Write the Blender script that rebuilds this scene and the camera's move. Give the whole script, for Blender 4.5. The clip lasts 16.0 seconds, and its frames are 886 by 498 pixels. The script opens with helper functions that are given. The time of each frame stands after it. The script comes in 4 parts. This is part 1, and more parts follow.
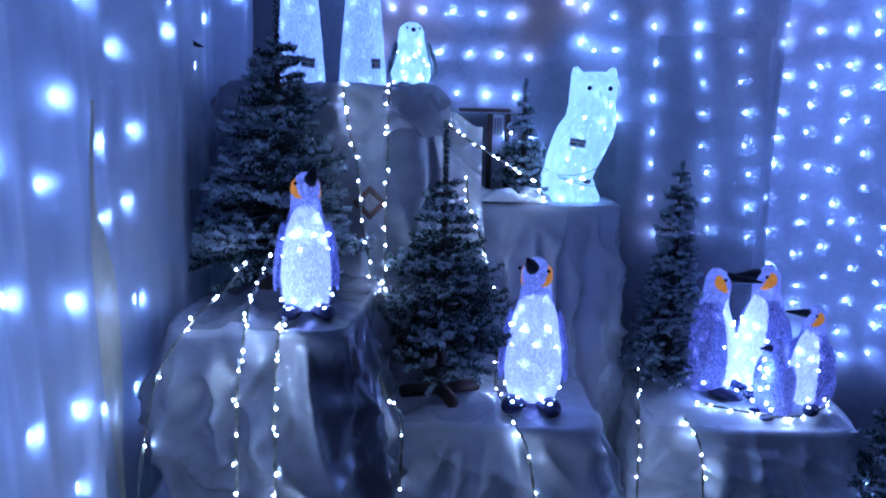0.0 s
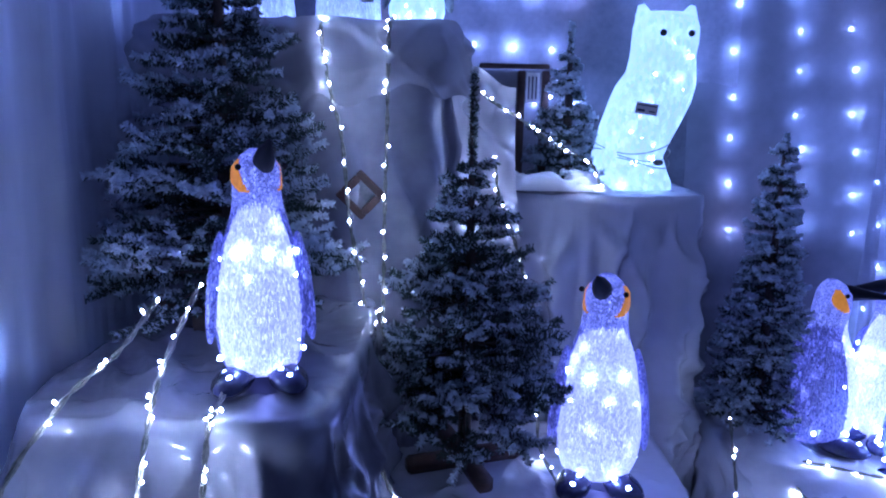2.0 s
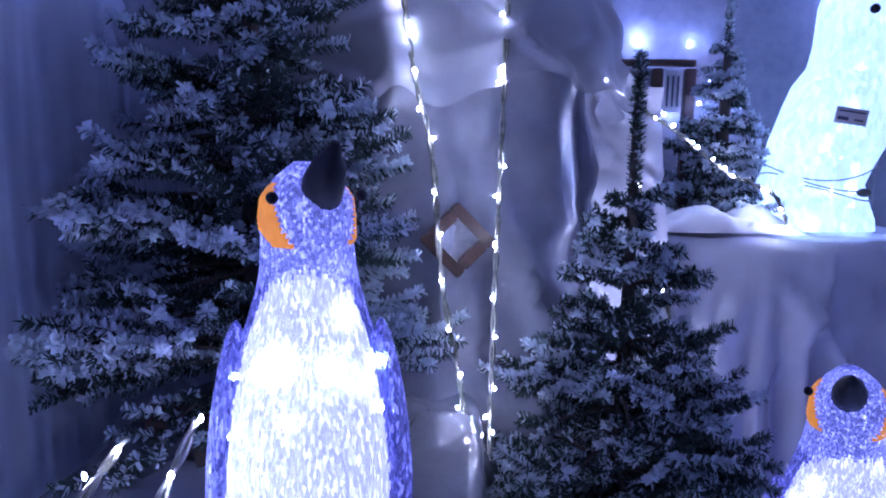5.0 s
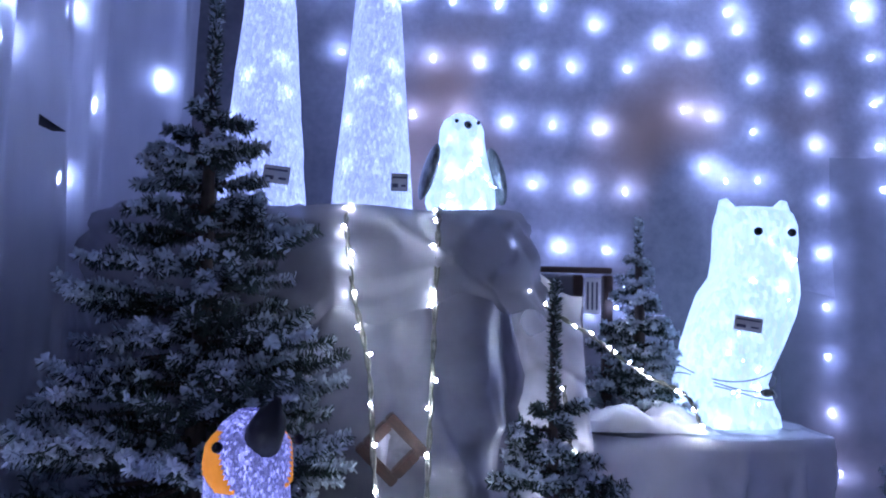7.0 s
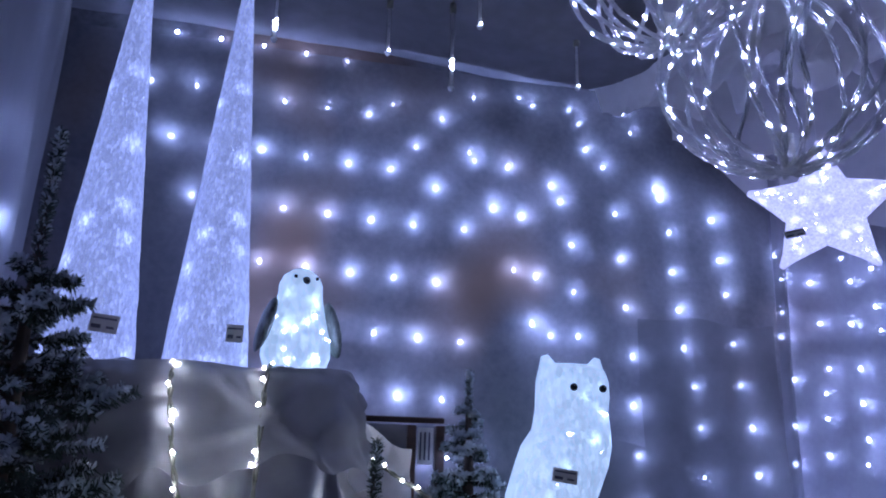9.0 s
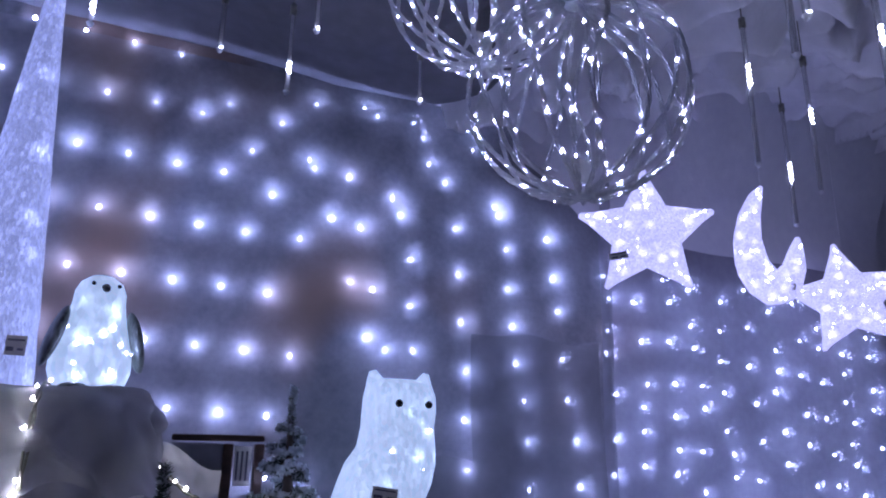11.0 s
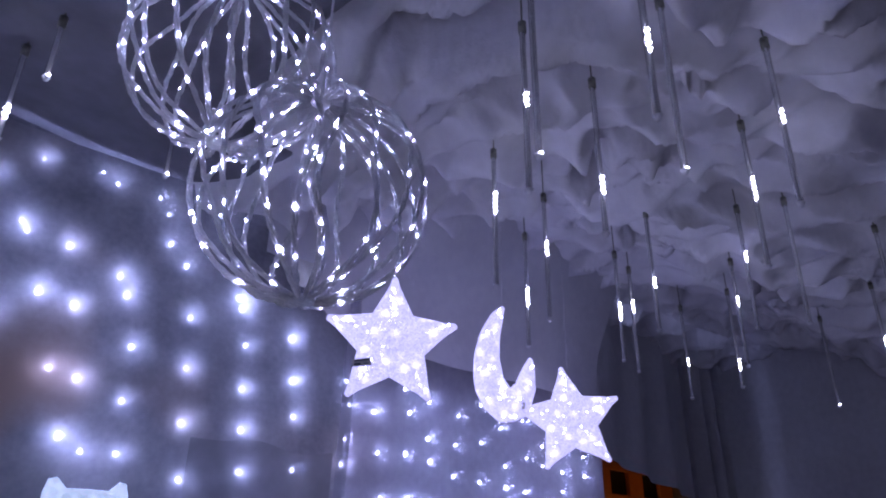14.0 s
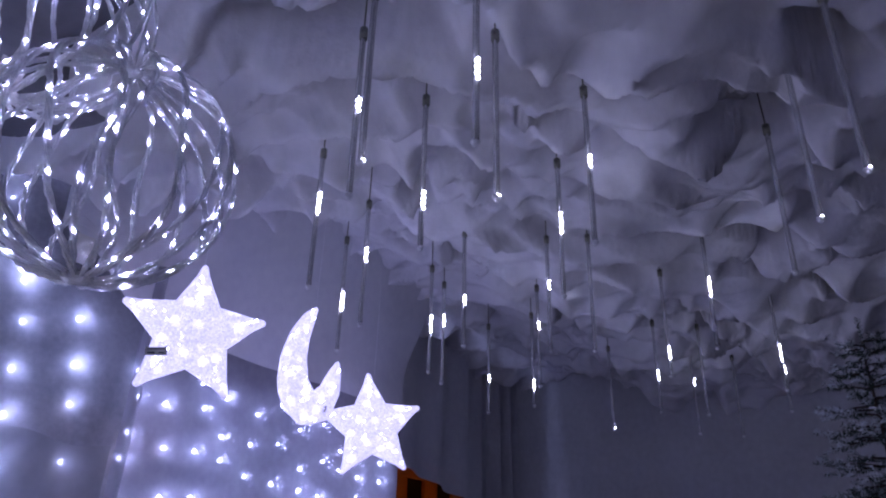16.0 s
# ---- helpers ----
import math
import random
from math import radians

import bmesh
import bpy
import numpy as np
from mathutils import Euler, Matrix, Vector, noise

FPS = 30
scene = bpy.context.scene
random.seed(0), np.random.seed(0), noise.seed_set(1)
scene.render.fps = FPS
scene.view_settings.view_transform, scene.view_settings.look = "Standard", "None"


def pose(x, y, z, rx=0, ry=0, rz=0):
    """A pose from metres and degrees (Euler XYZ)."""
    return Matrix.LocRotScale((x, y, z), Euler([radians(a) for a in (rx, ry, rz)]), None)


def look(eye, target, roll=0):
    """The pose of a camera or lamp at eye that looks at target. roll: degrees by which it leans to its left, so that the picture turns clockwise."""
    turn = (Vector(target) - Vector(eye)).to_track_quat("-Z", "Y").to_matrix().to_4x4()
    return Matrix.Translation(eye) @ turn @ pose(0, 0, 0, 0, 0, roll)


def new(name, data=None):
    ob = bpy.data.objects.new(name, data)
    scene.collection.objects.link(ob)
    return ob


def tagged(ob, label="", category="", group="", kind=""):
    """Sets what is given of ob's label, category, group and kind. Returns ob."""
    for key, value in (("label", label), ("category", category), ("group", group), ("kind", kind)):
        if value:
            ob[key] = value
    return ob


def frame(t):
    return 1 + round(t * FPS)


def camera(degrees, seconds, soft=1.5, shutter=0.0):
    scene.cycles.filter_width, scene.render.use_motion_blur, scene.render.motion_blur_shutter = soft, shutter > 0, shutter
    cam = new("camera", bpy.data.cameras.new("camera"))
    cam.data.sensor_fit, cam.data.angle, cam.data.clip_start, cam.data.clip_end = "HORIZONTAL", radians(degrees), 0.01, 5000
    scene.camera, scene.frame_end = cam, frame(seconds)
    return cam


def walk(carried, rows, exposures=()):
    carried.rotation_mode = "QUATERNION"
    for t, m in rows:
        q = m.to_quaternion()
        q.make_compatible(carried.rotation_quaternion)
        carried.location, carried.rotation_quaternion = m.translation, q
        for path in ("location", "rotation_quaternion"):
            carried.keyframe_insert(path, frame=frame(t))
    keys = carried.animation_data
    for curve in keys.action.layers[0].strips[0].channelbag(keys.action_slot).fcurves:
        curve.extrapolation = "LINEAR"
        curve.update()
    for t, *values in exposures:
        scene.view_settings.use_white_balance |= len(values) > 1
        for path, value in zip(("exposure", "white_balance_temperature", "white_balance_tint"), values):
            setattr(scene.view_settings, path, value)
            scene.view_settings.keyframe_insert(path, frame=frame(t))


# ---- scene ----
cam = camera(64.7, 16.0, soft=2.0)
PATH = [
    (0, (0.059, 0.124, 1.587), (-0.002, 2.093, 1.236), 1.3),
    (0.5, (0.022, 0.284, 1.582), (0.023, 2.251, 1.218), 0.5),
    (1, (0.05, 0.431, 1.572), (0.011, 2.398, 1.212), 0.7),
    (1.5, (0.034, 0.596, 1.555), (-0.07, 2.556, 1.169), 1.2),
    (2, (-0.045, 0.783, 1.53), (-0.064, 2.743, 1.132), 1.1),
    (2.5, (-0.062, 0.964, 1.505), (-0.151, 2.917, 1.083), 0.5),
    (3, (-0.092, 1.126, 1.487), (-0.289, 3.067, 1.044), 0.4),
    (3.2, (-0.127, 1.184, 1.482), (-0.271, 3.126, 1.025), 1.0),
    (5.3, (-0.193, 1.278, 1.487), (-0.311, 3.259, 1.237), 1.0),
    (5.5, (-0.19, 1.277, 1.499), (-0.303, 3.263, 1.297), 1.1),
    (6, (-0.19, 1.26, 1.52), (-0.27, 3.257, 1.453), 1.3),
    (6.5, (-0.181, 1.23, 1.544), (-0.229, 3.229, 1.595), 1.1),
    (7, (-0.177, 1.199, 1.557), (-0.153, 3.192, 1.717), 1.4),
    (7.5, (-0.17, 1.179, 1.57), (-0.062, 3.16, 1.826), 1.6),
    (8, (-0.157, 1.152, 1.587), (0.026, 3.112, 1.939), 1.4),
    (8.5, (-0.145, 1.131, 1.595), (0.133, 3.06, 2.042), 1.6),
    (9, (-0.136, 1.122, 1.6), (0.257, 3.011, 2.126), 1.8),
    (9.5, (-0.123, 1.124, 1.607), (0.353, 2.989, 2.153), 1.9),
    (10, (-0.097, 1.125, 1.622), (0.466, 2.964, 2.171), 1.9),
    (10.2, (-0.093, 1.13, 1.617), (0.522, 2.953, 2.165), 1.6),
    (12.5, (0.048, 1.113, 1.64), (0.933, 2.777, 2.309), 1.5),
    (13, (0.041, 1.146, 1.651), (1.017, 2.724, 2.396), 1.4),
    (13.5, (0.036, 1.151, 1.649), (1.125, 2.627, 2.447), 1.3),
    (14, (0.037, 1.142, 1.651), (1.264, 2.488, 2.477), 0.7),
    (14.5, (0.037, 1.136, 1.652), (1.354, 2.38, 2.499), 1.3),
    (15, (0.042, 1.136, 1.659), (1.453, 2.261, 2.521), 1.7),
    (15.5, (0.045, 1.127, 1.656), (1.522, 2.168, 2.513), 1.7),
    (16, (0.054, 1.115, 1.652), (1.582, 2.091, 2.497), 1.5),
]
walk(cam, [(t, look(eye, target, roll)) for t, eye, target, roll in PATH], [(0.0, 1.35, 4050, 13), (1.0, 1.4, 4250, 18), (2.0, 1.5, 4300, 26), (3.0, 1.55, 4350, 40), (5.5, 1.9, 4700, 30), (7.0, 1.7, 5150, 16), (9.0, 0.95, 5400, 13), (12.5, 0.92, 5900, 24), (16.0, 1.27, 6050, 22)])

# ---- world and light ----
world = bpy.data.worlds.new("world")
scene.world = world
world.use_nodes = True
world.node_tree.nodes["Background"].inputs[0].default_value = (0.25, 0.3, 0.6, 1)
world.node_tree.nodes["Background"].inputs[1].default_value = 0.02



# ---- materials ----
def material(name, base=(0.5, 0.5, 0.5), rough=0.6, metal=0.0, base2=None, scale=8.0, grain=60.0, bump=0.2, depth=0.01, alpha=1.0,
             glow=None, strength=0.0, glow_low=1.0, spec=0.5, stretch=(1, 1, 1), trans=0.0, warm_tint=None, warm_scale=2.0, fine_share=0.35, through_share=0.0, clear_share=0.0):
    """A surface with broad variation, fine grain, relief and, for lit acrylic, uneven glow."""
    m = bpy.data.materials.new(name)
    m.use_nodes = True
    nt = m.node_tree
    b = nt.nodes["Principled BSDF"]
    link = nt.links.new
    co = nt.nodes.new("ShaderNodeTexCoord")
    mp = nt.nodes.new("ShaderNodeMapping")
    mp.inputs["Scale"].default_value = stretch
    link(co.outputs["Object"], mp.inputs["Vector"])

    def tex(s, detail=4.0):
        n = nt.nodes.new("ShaderNodeTexNoise")
        n.inputs["Scale"].default_value, n.inputs["Detail"].default_value = s, detail
        link(mp.outputs[0], n.inputs["Vector"])
        return n

    broad, fine = tex(scale), tex(grain, 3.0)
    ramp = nt.nodes.new("ShaderNodeValToRGB")
    c2 = base2 or tuple(0.7 * v for v in base)
    ramp.color_ramp.elements[0].position, ramp.color_ramp.elements[1].position = 0.35, 0.65
    ramp.color_ramp.elements[0].color, ramp.color_ramp.elements[1].color = (*c2, 1), (*base, 1)
    mix = nt.nodes.new("ShaderNodeMix")
    mix.inputs["Factor"].default_value = fine_share
    link(broad.outputs["Fac"], mix.inputs["A"])
    link(fine.outputs["Fac"], mix.inputs["B"])
    link(mix.outputs["Result"], ramp.inputs["Fac"])
    colour = ramp.outputs["Color"]
    # brownish noise patches: faint orange glow on the wall, put into its colour
    if warm_tint:
        s = tex(warm_scale, 2.0)
        r2 = nt.nodes.new("ShaderNodeValToRGB")
        r2.color_ramp.elements[0].position, r2.color_ramp.elements[1].position = 0.58, 0.72
        mc = nt.nodes.new("ShaderNodeMix")
        mc.data_type = "RGBA"
        link(s.outputs["Fac"], r2.inputs["Fac"])
        link(r2.outputs["Color"], mc.inputs["Factor"])
        link(colour, mc.inputs["A"])
        mc.inputs["B"].default_value = (*warm_tint, 1)
        colour = mc.outputs["Result"]
    link(colour, b.inputs["Base Color"])
    b.inputs["Roughness"].default_value, b.inputs["Metallic"].default_value = rough, metal
    b.inputs["Specular IOR Level"].default_value = spec
    b.inputs["Alpha"].default_value = alpha
    b.inputs["Transmission Weight"].default_value = trans
    if bump:
        bp = nt.nodes.new("ShaderNodeBump")
        bp.inputs["Strength"].default_value, bp.inputs["Distance"].default_value = bump, depth
        link(mix.outputs["Result"], bp.inputs["Height"])
        link(bp.outputs["Normal"], b.inputs["Normal"])
    if glow:
        b.inputs["Emission Color"].default_value = (*glow, 1)
        rg = nt.nodes.new("ShaderNodeMapRange")
        rg.inputs["From Min"].default_value, rg.inputs["From Max"].default_value = 0.35, 0.65
        rg.inputs["To Min"].default_value, rg.inputs["To Max"].default_value = strength * glow_low, strength
        link(mix.outputs["Result"], rg.inputs["Value"])
        link(rg.outputs[0], b.inputs["Emission Strength"])
    if through_share:
        tl, tp = nt.nodes.new("ShaderNodeBsdfTranslucent"), nt.nodes.new("ShaderNodeBsdfTransparent")
        m1, m2 = nt.nodes.new("ShaderNodeMixShader"), nt.nodes.new("ShaderNodeMixShader")
        m1.inputs[0].default_value, m2.inputs[0].default_value = through_share, clear_share
        link(colour, tl.inputs["Color"])
        link(b.outputs[0], m1.inputs[1])
        link(tl.outputs[0], m1.inputs[2])
        link(m1.outputs[0], m2.inputs[1])
        link(tp.outputs[0], m2.inputs[2])
        link(m2.outputs[0], nt.nodes["Material Output"].inputs["Surface"])
    return m


def lamp_material(name, colour, strength):
    m = bpy.data.materials.new(name)
    m.use_nodes = True
    b = m.node_tree.nodes["Principled BSDF"]
    b.inputs["Base Color"].default_value = (0.8, 0.8, 0.8, 1)
    b.inputs["Emission Color"].default_value = (*colour, 1)
    b.inputs["Emission Strength"].default_value = strength
    return m


FELT = material("grey_felt_wall", (0.26, 0.26, 0.29), 0.95, base2=(0.13, 0.13, 0.15), scale=16, grain=70, bump=0.6, depth=0.005, warm_tint=(0.3, 0.21, 0.17), warm_scale=1.6)
GAUZE = material("thin_grey_gauze", (0.33, 0.33, 0.36), 0.95, base2=(0.22, 0.22, 0.25), scale=9, grain=60, bump=0.25, depth=0.003, warm_tint=(0.36, 0.27, 0.22), warm_scale=1.7, through_share=0.52, clear_share=0.08)
PALEGAUZE = material("pale_lavender_gauze", (0.42, 0.41, 0.47), 0.95, base2=(0.33, 0.32, 0.38), scale=5, grain=40, bump=0.3, depth=0.004, through_share=0.48, clear_share=0.14)
VEIL = material("white_veil", (0.74, 0.74, 0.78), 0.8, base2=(0.58, 0.58, 0.63), scale=3, grain=26, bump=0.5, depth=0.012, stretch=(1, 1, 0.18), through_share=0.4, clear_share=0.06)
PALE = material("pale_grey_sheet", (0.4, 0.4, 0.45), 0.45, base2=(0.31, 0.31, 0.36), scale=5, grain=26, bump=0.4, depth=0.008, through_share=0.4, clear_share=0.25)
SHEER = material("sheer_grey_sheet", (0.5, 0.5, 0.54), 0.85, base2=(0.38, 0.38, 0.42), scale=5, grain=26, bump=0.3, depth=0.006, through_share=0.4, clear_share=0.5)
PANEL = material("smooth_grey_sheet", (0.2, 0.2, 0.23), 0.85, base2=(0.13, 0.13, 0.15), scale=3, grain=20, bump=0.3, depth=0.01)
CLOTH = material("white_gauze", (0.72, 0.72, 0.76), 0.75, base2=(0.6, 0.6, 0.66), scale=2, grain=30, bump=0.4, depth=0.01)
# white plastic with its colour lowered to grey, dimming the tall block
PLASTIC = material("dimmed_white_plastic", (0.27, 0.27, 0.31), 0.18, base2=(0.17, 0.17, 0.2), scale=6, grain=22, bump=0.35, depth=0.015, spec=0.8)
GREYFILM = material("grey_plastic_film", (0.34, 0.34, 0.4), 0.22, base2=(0.24, 0.24, 0.29), scale=5, grain=20, bump=0.35, depth=0.015, spec=0.7)
# satin sheets; the paler base also paints in the penguin's light on them
SATIN = material("satin_white_sheet", (0.62, 0.62, 0.68), 0.2, base2=(0.55, 0.55, 0.61), scale=6, grain=20, bump=0.35, depth=0.015, spec=0.7)
BATTING = material("cotton_batting", (0.74, 0.73, 0.78), 0.95, base2=(0.6, 0.59, 0.64), scale=5, grain=24, bump=0.6, depth=0.02)
DARKWALL = material("dark_grey_wall", (0.56, 0.56, 0.6), 0.9, base2=(0.42, 0.42, 0.46), scale=2, grain=30, bump=0.3)
FLOOR = material("grey_floor", (0.25, 0.25, 0.26), 0.5, base2=(0.17, 0.17, 0.18), scale=3, grain=60, bump=0.1)
BARK = material("brown_trunk", (0.09, 0.065, 0.05), 0.8, base2=(0.04, 0.03, 0.025), scale=20, grain=90, bump=0.6, depth=0.004)
WOOD = material("brown_wood", (0.075, 0.038, 0.025), 0.55, base2=(0.035, 0.019, 0.013), scale=9, grain=70, bump=0.3, depth=0.002, stretch=(1, 1, 6))
NEEDLE = material("dark_green_needles", (0.05, 0.085, 0.062), 0.6, base2=(0.022, 0.042, 0.034), scale=12, grain=60, bump=0)
SNOW = material("flocked_needles", (0.78, 0.82, 0.88), 0.9, base2=(0.5, 0.55, 0.6), scale=14, grain=90, bump=0)


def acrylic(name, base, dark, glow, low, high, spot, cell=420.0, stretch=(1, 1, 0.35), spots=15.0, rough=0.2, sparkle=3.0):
    """Moulded clear acrylic lit from inside: facet sparkle and round led halos are painted into the emission by Voronoi
    cells.
    """
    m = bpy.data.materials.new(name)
    m.use_nodes = True
    nt = m.node_tree
    b = nt.nodes["Principled BSDF"]
    link = nt.links.new
    co, mp = nt.nodes.new("ShaderNodeTexCoord"), nt.nodes.new("ShaderNodeMapping")
    mp.inputs["Scale"].default_value = stretch
    link(co.outputs["Object"], mp.inputs["Vector"])
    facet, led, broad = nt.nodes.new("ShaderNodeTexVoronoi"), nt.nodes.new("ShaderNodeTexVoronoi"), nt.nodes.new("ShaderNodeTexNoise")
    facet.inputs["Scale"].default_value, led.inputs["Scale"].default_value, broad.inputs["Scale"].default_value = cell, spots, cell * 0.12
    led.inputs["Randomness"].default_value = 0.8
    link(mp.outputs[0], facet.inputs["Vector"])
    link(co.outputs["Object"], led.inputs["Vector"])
    link(mp.outputs[0], broad.inputs["Vector"])
    sep = nt.nodes.new("ShaderNodeSeparateColor")
    link(facet.outputs["Color"], sep.inputs[0])

    def math_node(op, a, c):
        n = nt.nodes.new("ShaderNodeMath")
        n.operation = op
        for i, v in enumerate((a, c)):
            if isinstance(v, (int, float)):
                n.inputs[i].default_value = v
            else:
                link(v, n.inputs[i])
        return n.outputs[0]

    # random cell brightness painted as sparkle, tied to no real reflection
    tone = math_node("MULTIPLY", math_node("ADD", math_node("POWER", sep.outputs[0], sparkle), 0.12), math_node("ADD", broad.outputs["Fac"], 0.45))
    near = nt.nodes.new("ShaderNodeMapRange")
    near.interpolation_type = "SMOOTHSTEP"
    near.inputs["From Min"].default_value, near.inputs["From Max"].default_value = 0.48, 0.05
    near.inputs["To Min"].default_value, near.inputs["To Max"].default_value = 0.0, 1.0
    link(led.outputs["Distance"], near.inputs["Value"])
    # painted halo round Voronoi points; no led stands behind them
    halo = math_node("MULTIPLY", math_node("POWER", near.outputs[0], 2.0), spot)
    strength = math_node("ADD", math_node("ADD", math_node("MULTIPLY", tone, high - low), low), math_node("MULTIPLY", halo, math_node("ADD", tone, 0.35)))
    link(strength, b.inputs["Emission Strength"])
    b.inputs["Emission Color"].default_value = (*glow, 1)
    ramp = nt.nodes.new("ShaderNodeValToRGB")
    ramp.color_ramp.elements[0].color, ramp.color_ramp.elements[1].color = (*dark, 1), (*base, 1)
    link(sep.outputs[1], ramp.inputs["Fac"])
    link(ramp.outputs["Color"], b.inputs["Base Color"])
    b.inputs["Roughness"].default_value = rough
    b.inputs["Specular IOR Level"].default_value = 0.7
    bp = nt.nodes.new("ShaderNodeBump")
    bp.inputs["Strength"].default_value, bp.inputs["Distance"].default_value = 0.9, 0.004
    link(facet.outputs["Distance"], bp.inputs["Height"])
    link(bp.outputs["Normal"], b.inputs["Normal"])
    return m


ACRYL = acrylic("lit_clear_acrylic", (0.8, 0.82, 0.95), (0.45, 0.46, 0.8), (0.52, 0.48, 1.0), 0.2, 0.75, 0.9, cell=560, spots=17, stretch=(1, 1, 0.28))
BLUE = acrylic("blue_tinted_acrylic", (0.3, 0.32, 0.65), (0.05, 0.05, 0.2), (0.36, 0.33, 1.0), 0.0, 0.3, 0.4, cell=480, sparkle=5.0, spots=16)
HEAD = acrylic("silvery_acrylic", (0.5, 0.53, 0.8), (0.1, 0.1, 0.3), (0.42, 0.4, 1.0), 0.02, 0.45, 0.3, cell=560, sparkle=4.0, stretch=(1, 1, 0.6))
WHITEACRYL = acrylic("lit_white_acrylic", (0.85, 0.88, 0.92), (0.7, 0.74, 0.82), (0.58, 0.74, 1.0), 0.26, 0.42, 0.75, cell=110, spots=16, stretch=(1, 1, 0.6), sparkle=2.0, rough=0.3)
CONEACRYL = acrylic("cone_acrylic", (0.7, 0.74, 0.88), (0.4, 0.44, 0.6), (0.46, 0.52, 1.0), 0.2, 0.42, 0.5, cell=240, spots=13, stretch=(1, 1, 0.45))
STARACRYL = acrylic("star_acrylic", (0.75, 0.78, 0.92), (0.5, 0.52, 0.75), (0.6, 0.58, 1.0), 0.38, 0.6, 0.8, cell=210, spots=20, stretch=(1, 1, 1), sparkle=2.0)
ORANGE = material("orange_patch", (0.75, 0.24, 0.02), 0.35, base2=(0.55, 0.15, 0.01), scale=30, grain=90, bump=0.2, glow=(1.0, 0.35, 0.02), strength=0.16)
BLACK = material("black_plastic", (0.012, 0.012, 0.02), 0.55, spec=0.25, scale=30, grain=90, bump=0.2)
NAVY = material("navy_feet", (0.03, 0.03, 0.09), 0.25, base2=(0.015, 0.015, 0.04), scale=30, grain=110, bump=0.6, depth=0.003)
FEATHER = material("dark_feather_wing", (0.3, 0.34, 0.33), 0.4, base2=(0.02, 0.025, 0.025), scale=45, grain=140, bump=0.6, depth=0.003, stretch=(1, 1, 0.35))
CLEAR = material("clear_cable", (0.97, 0.97, 1.0), 0.22, base2=(0.72, 0.72, 0.8), scale=130, grain=340, bump=1.0, depth=0.004, spec=1.0, fine_share=0.5, through_share=0.35)
TUBE = material("clear_grey_tube", (0.75, 0.75, 0.8), 0.15, scale=30, grain=100, bump=0.1, alpha=0.3, spec=0.8)
STRIP = material("grey_led_board", (0.6, 0.6, 0.65), 0.4, scale=40, grain=120, bump=0.1)
CABLE = material("green_clear_cable", (0.24, 0.24, 0.2), 0.3, base2=(0.06, 0.06, 0.05), scale=40, grain=120, bump=0.4, depth=0.003)
PAPER = material("paper_tag", (0.7, 0.68, 0.66), 0.7, base2=(0.6, 0.58, 0.58), scale=20, grain=90, bump=0.1)
INK = material("dark_ink", (0.1, 0.1, 0.16), 0.6, scale=40, grain=90, bump=0)
AMBERWOOD = material("amber_cabinet_wood", (0.45, 0.2, 0.07), 0.5, base2=(0.32, 0.13, 0.04), scale=6, grain=50, bump=0.2)
GOLD = material("gold_satin_curtain", (0.85, 0.8, 0.62), 0.4, base2=(0.72, 0.66, 0.48), scale=6, grain=30, bump=0.4, through_share=0.5, clear_share=0.1)
BULB = lamp_material("cool_bulb", (0.52, 0.59, 1.0), 46)
SPARK = lamp_material("cool_led", (0.58, 0.64, 1.0), 22)
GLINT = lamp_material("bright_led", (0.62, 0.66, 1.0), 210)
WARMLED = lamp_material("warm_led", (1.0, 0.95, 0.9), 90)
TUBELED = lamp_material("tube_led", (0.8, 0.84, 1.0), 24)
AMBERLAMP = lamp_material("amber_lamp", (1.0, 0.36, 0.06), 5)


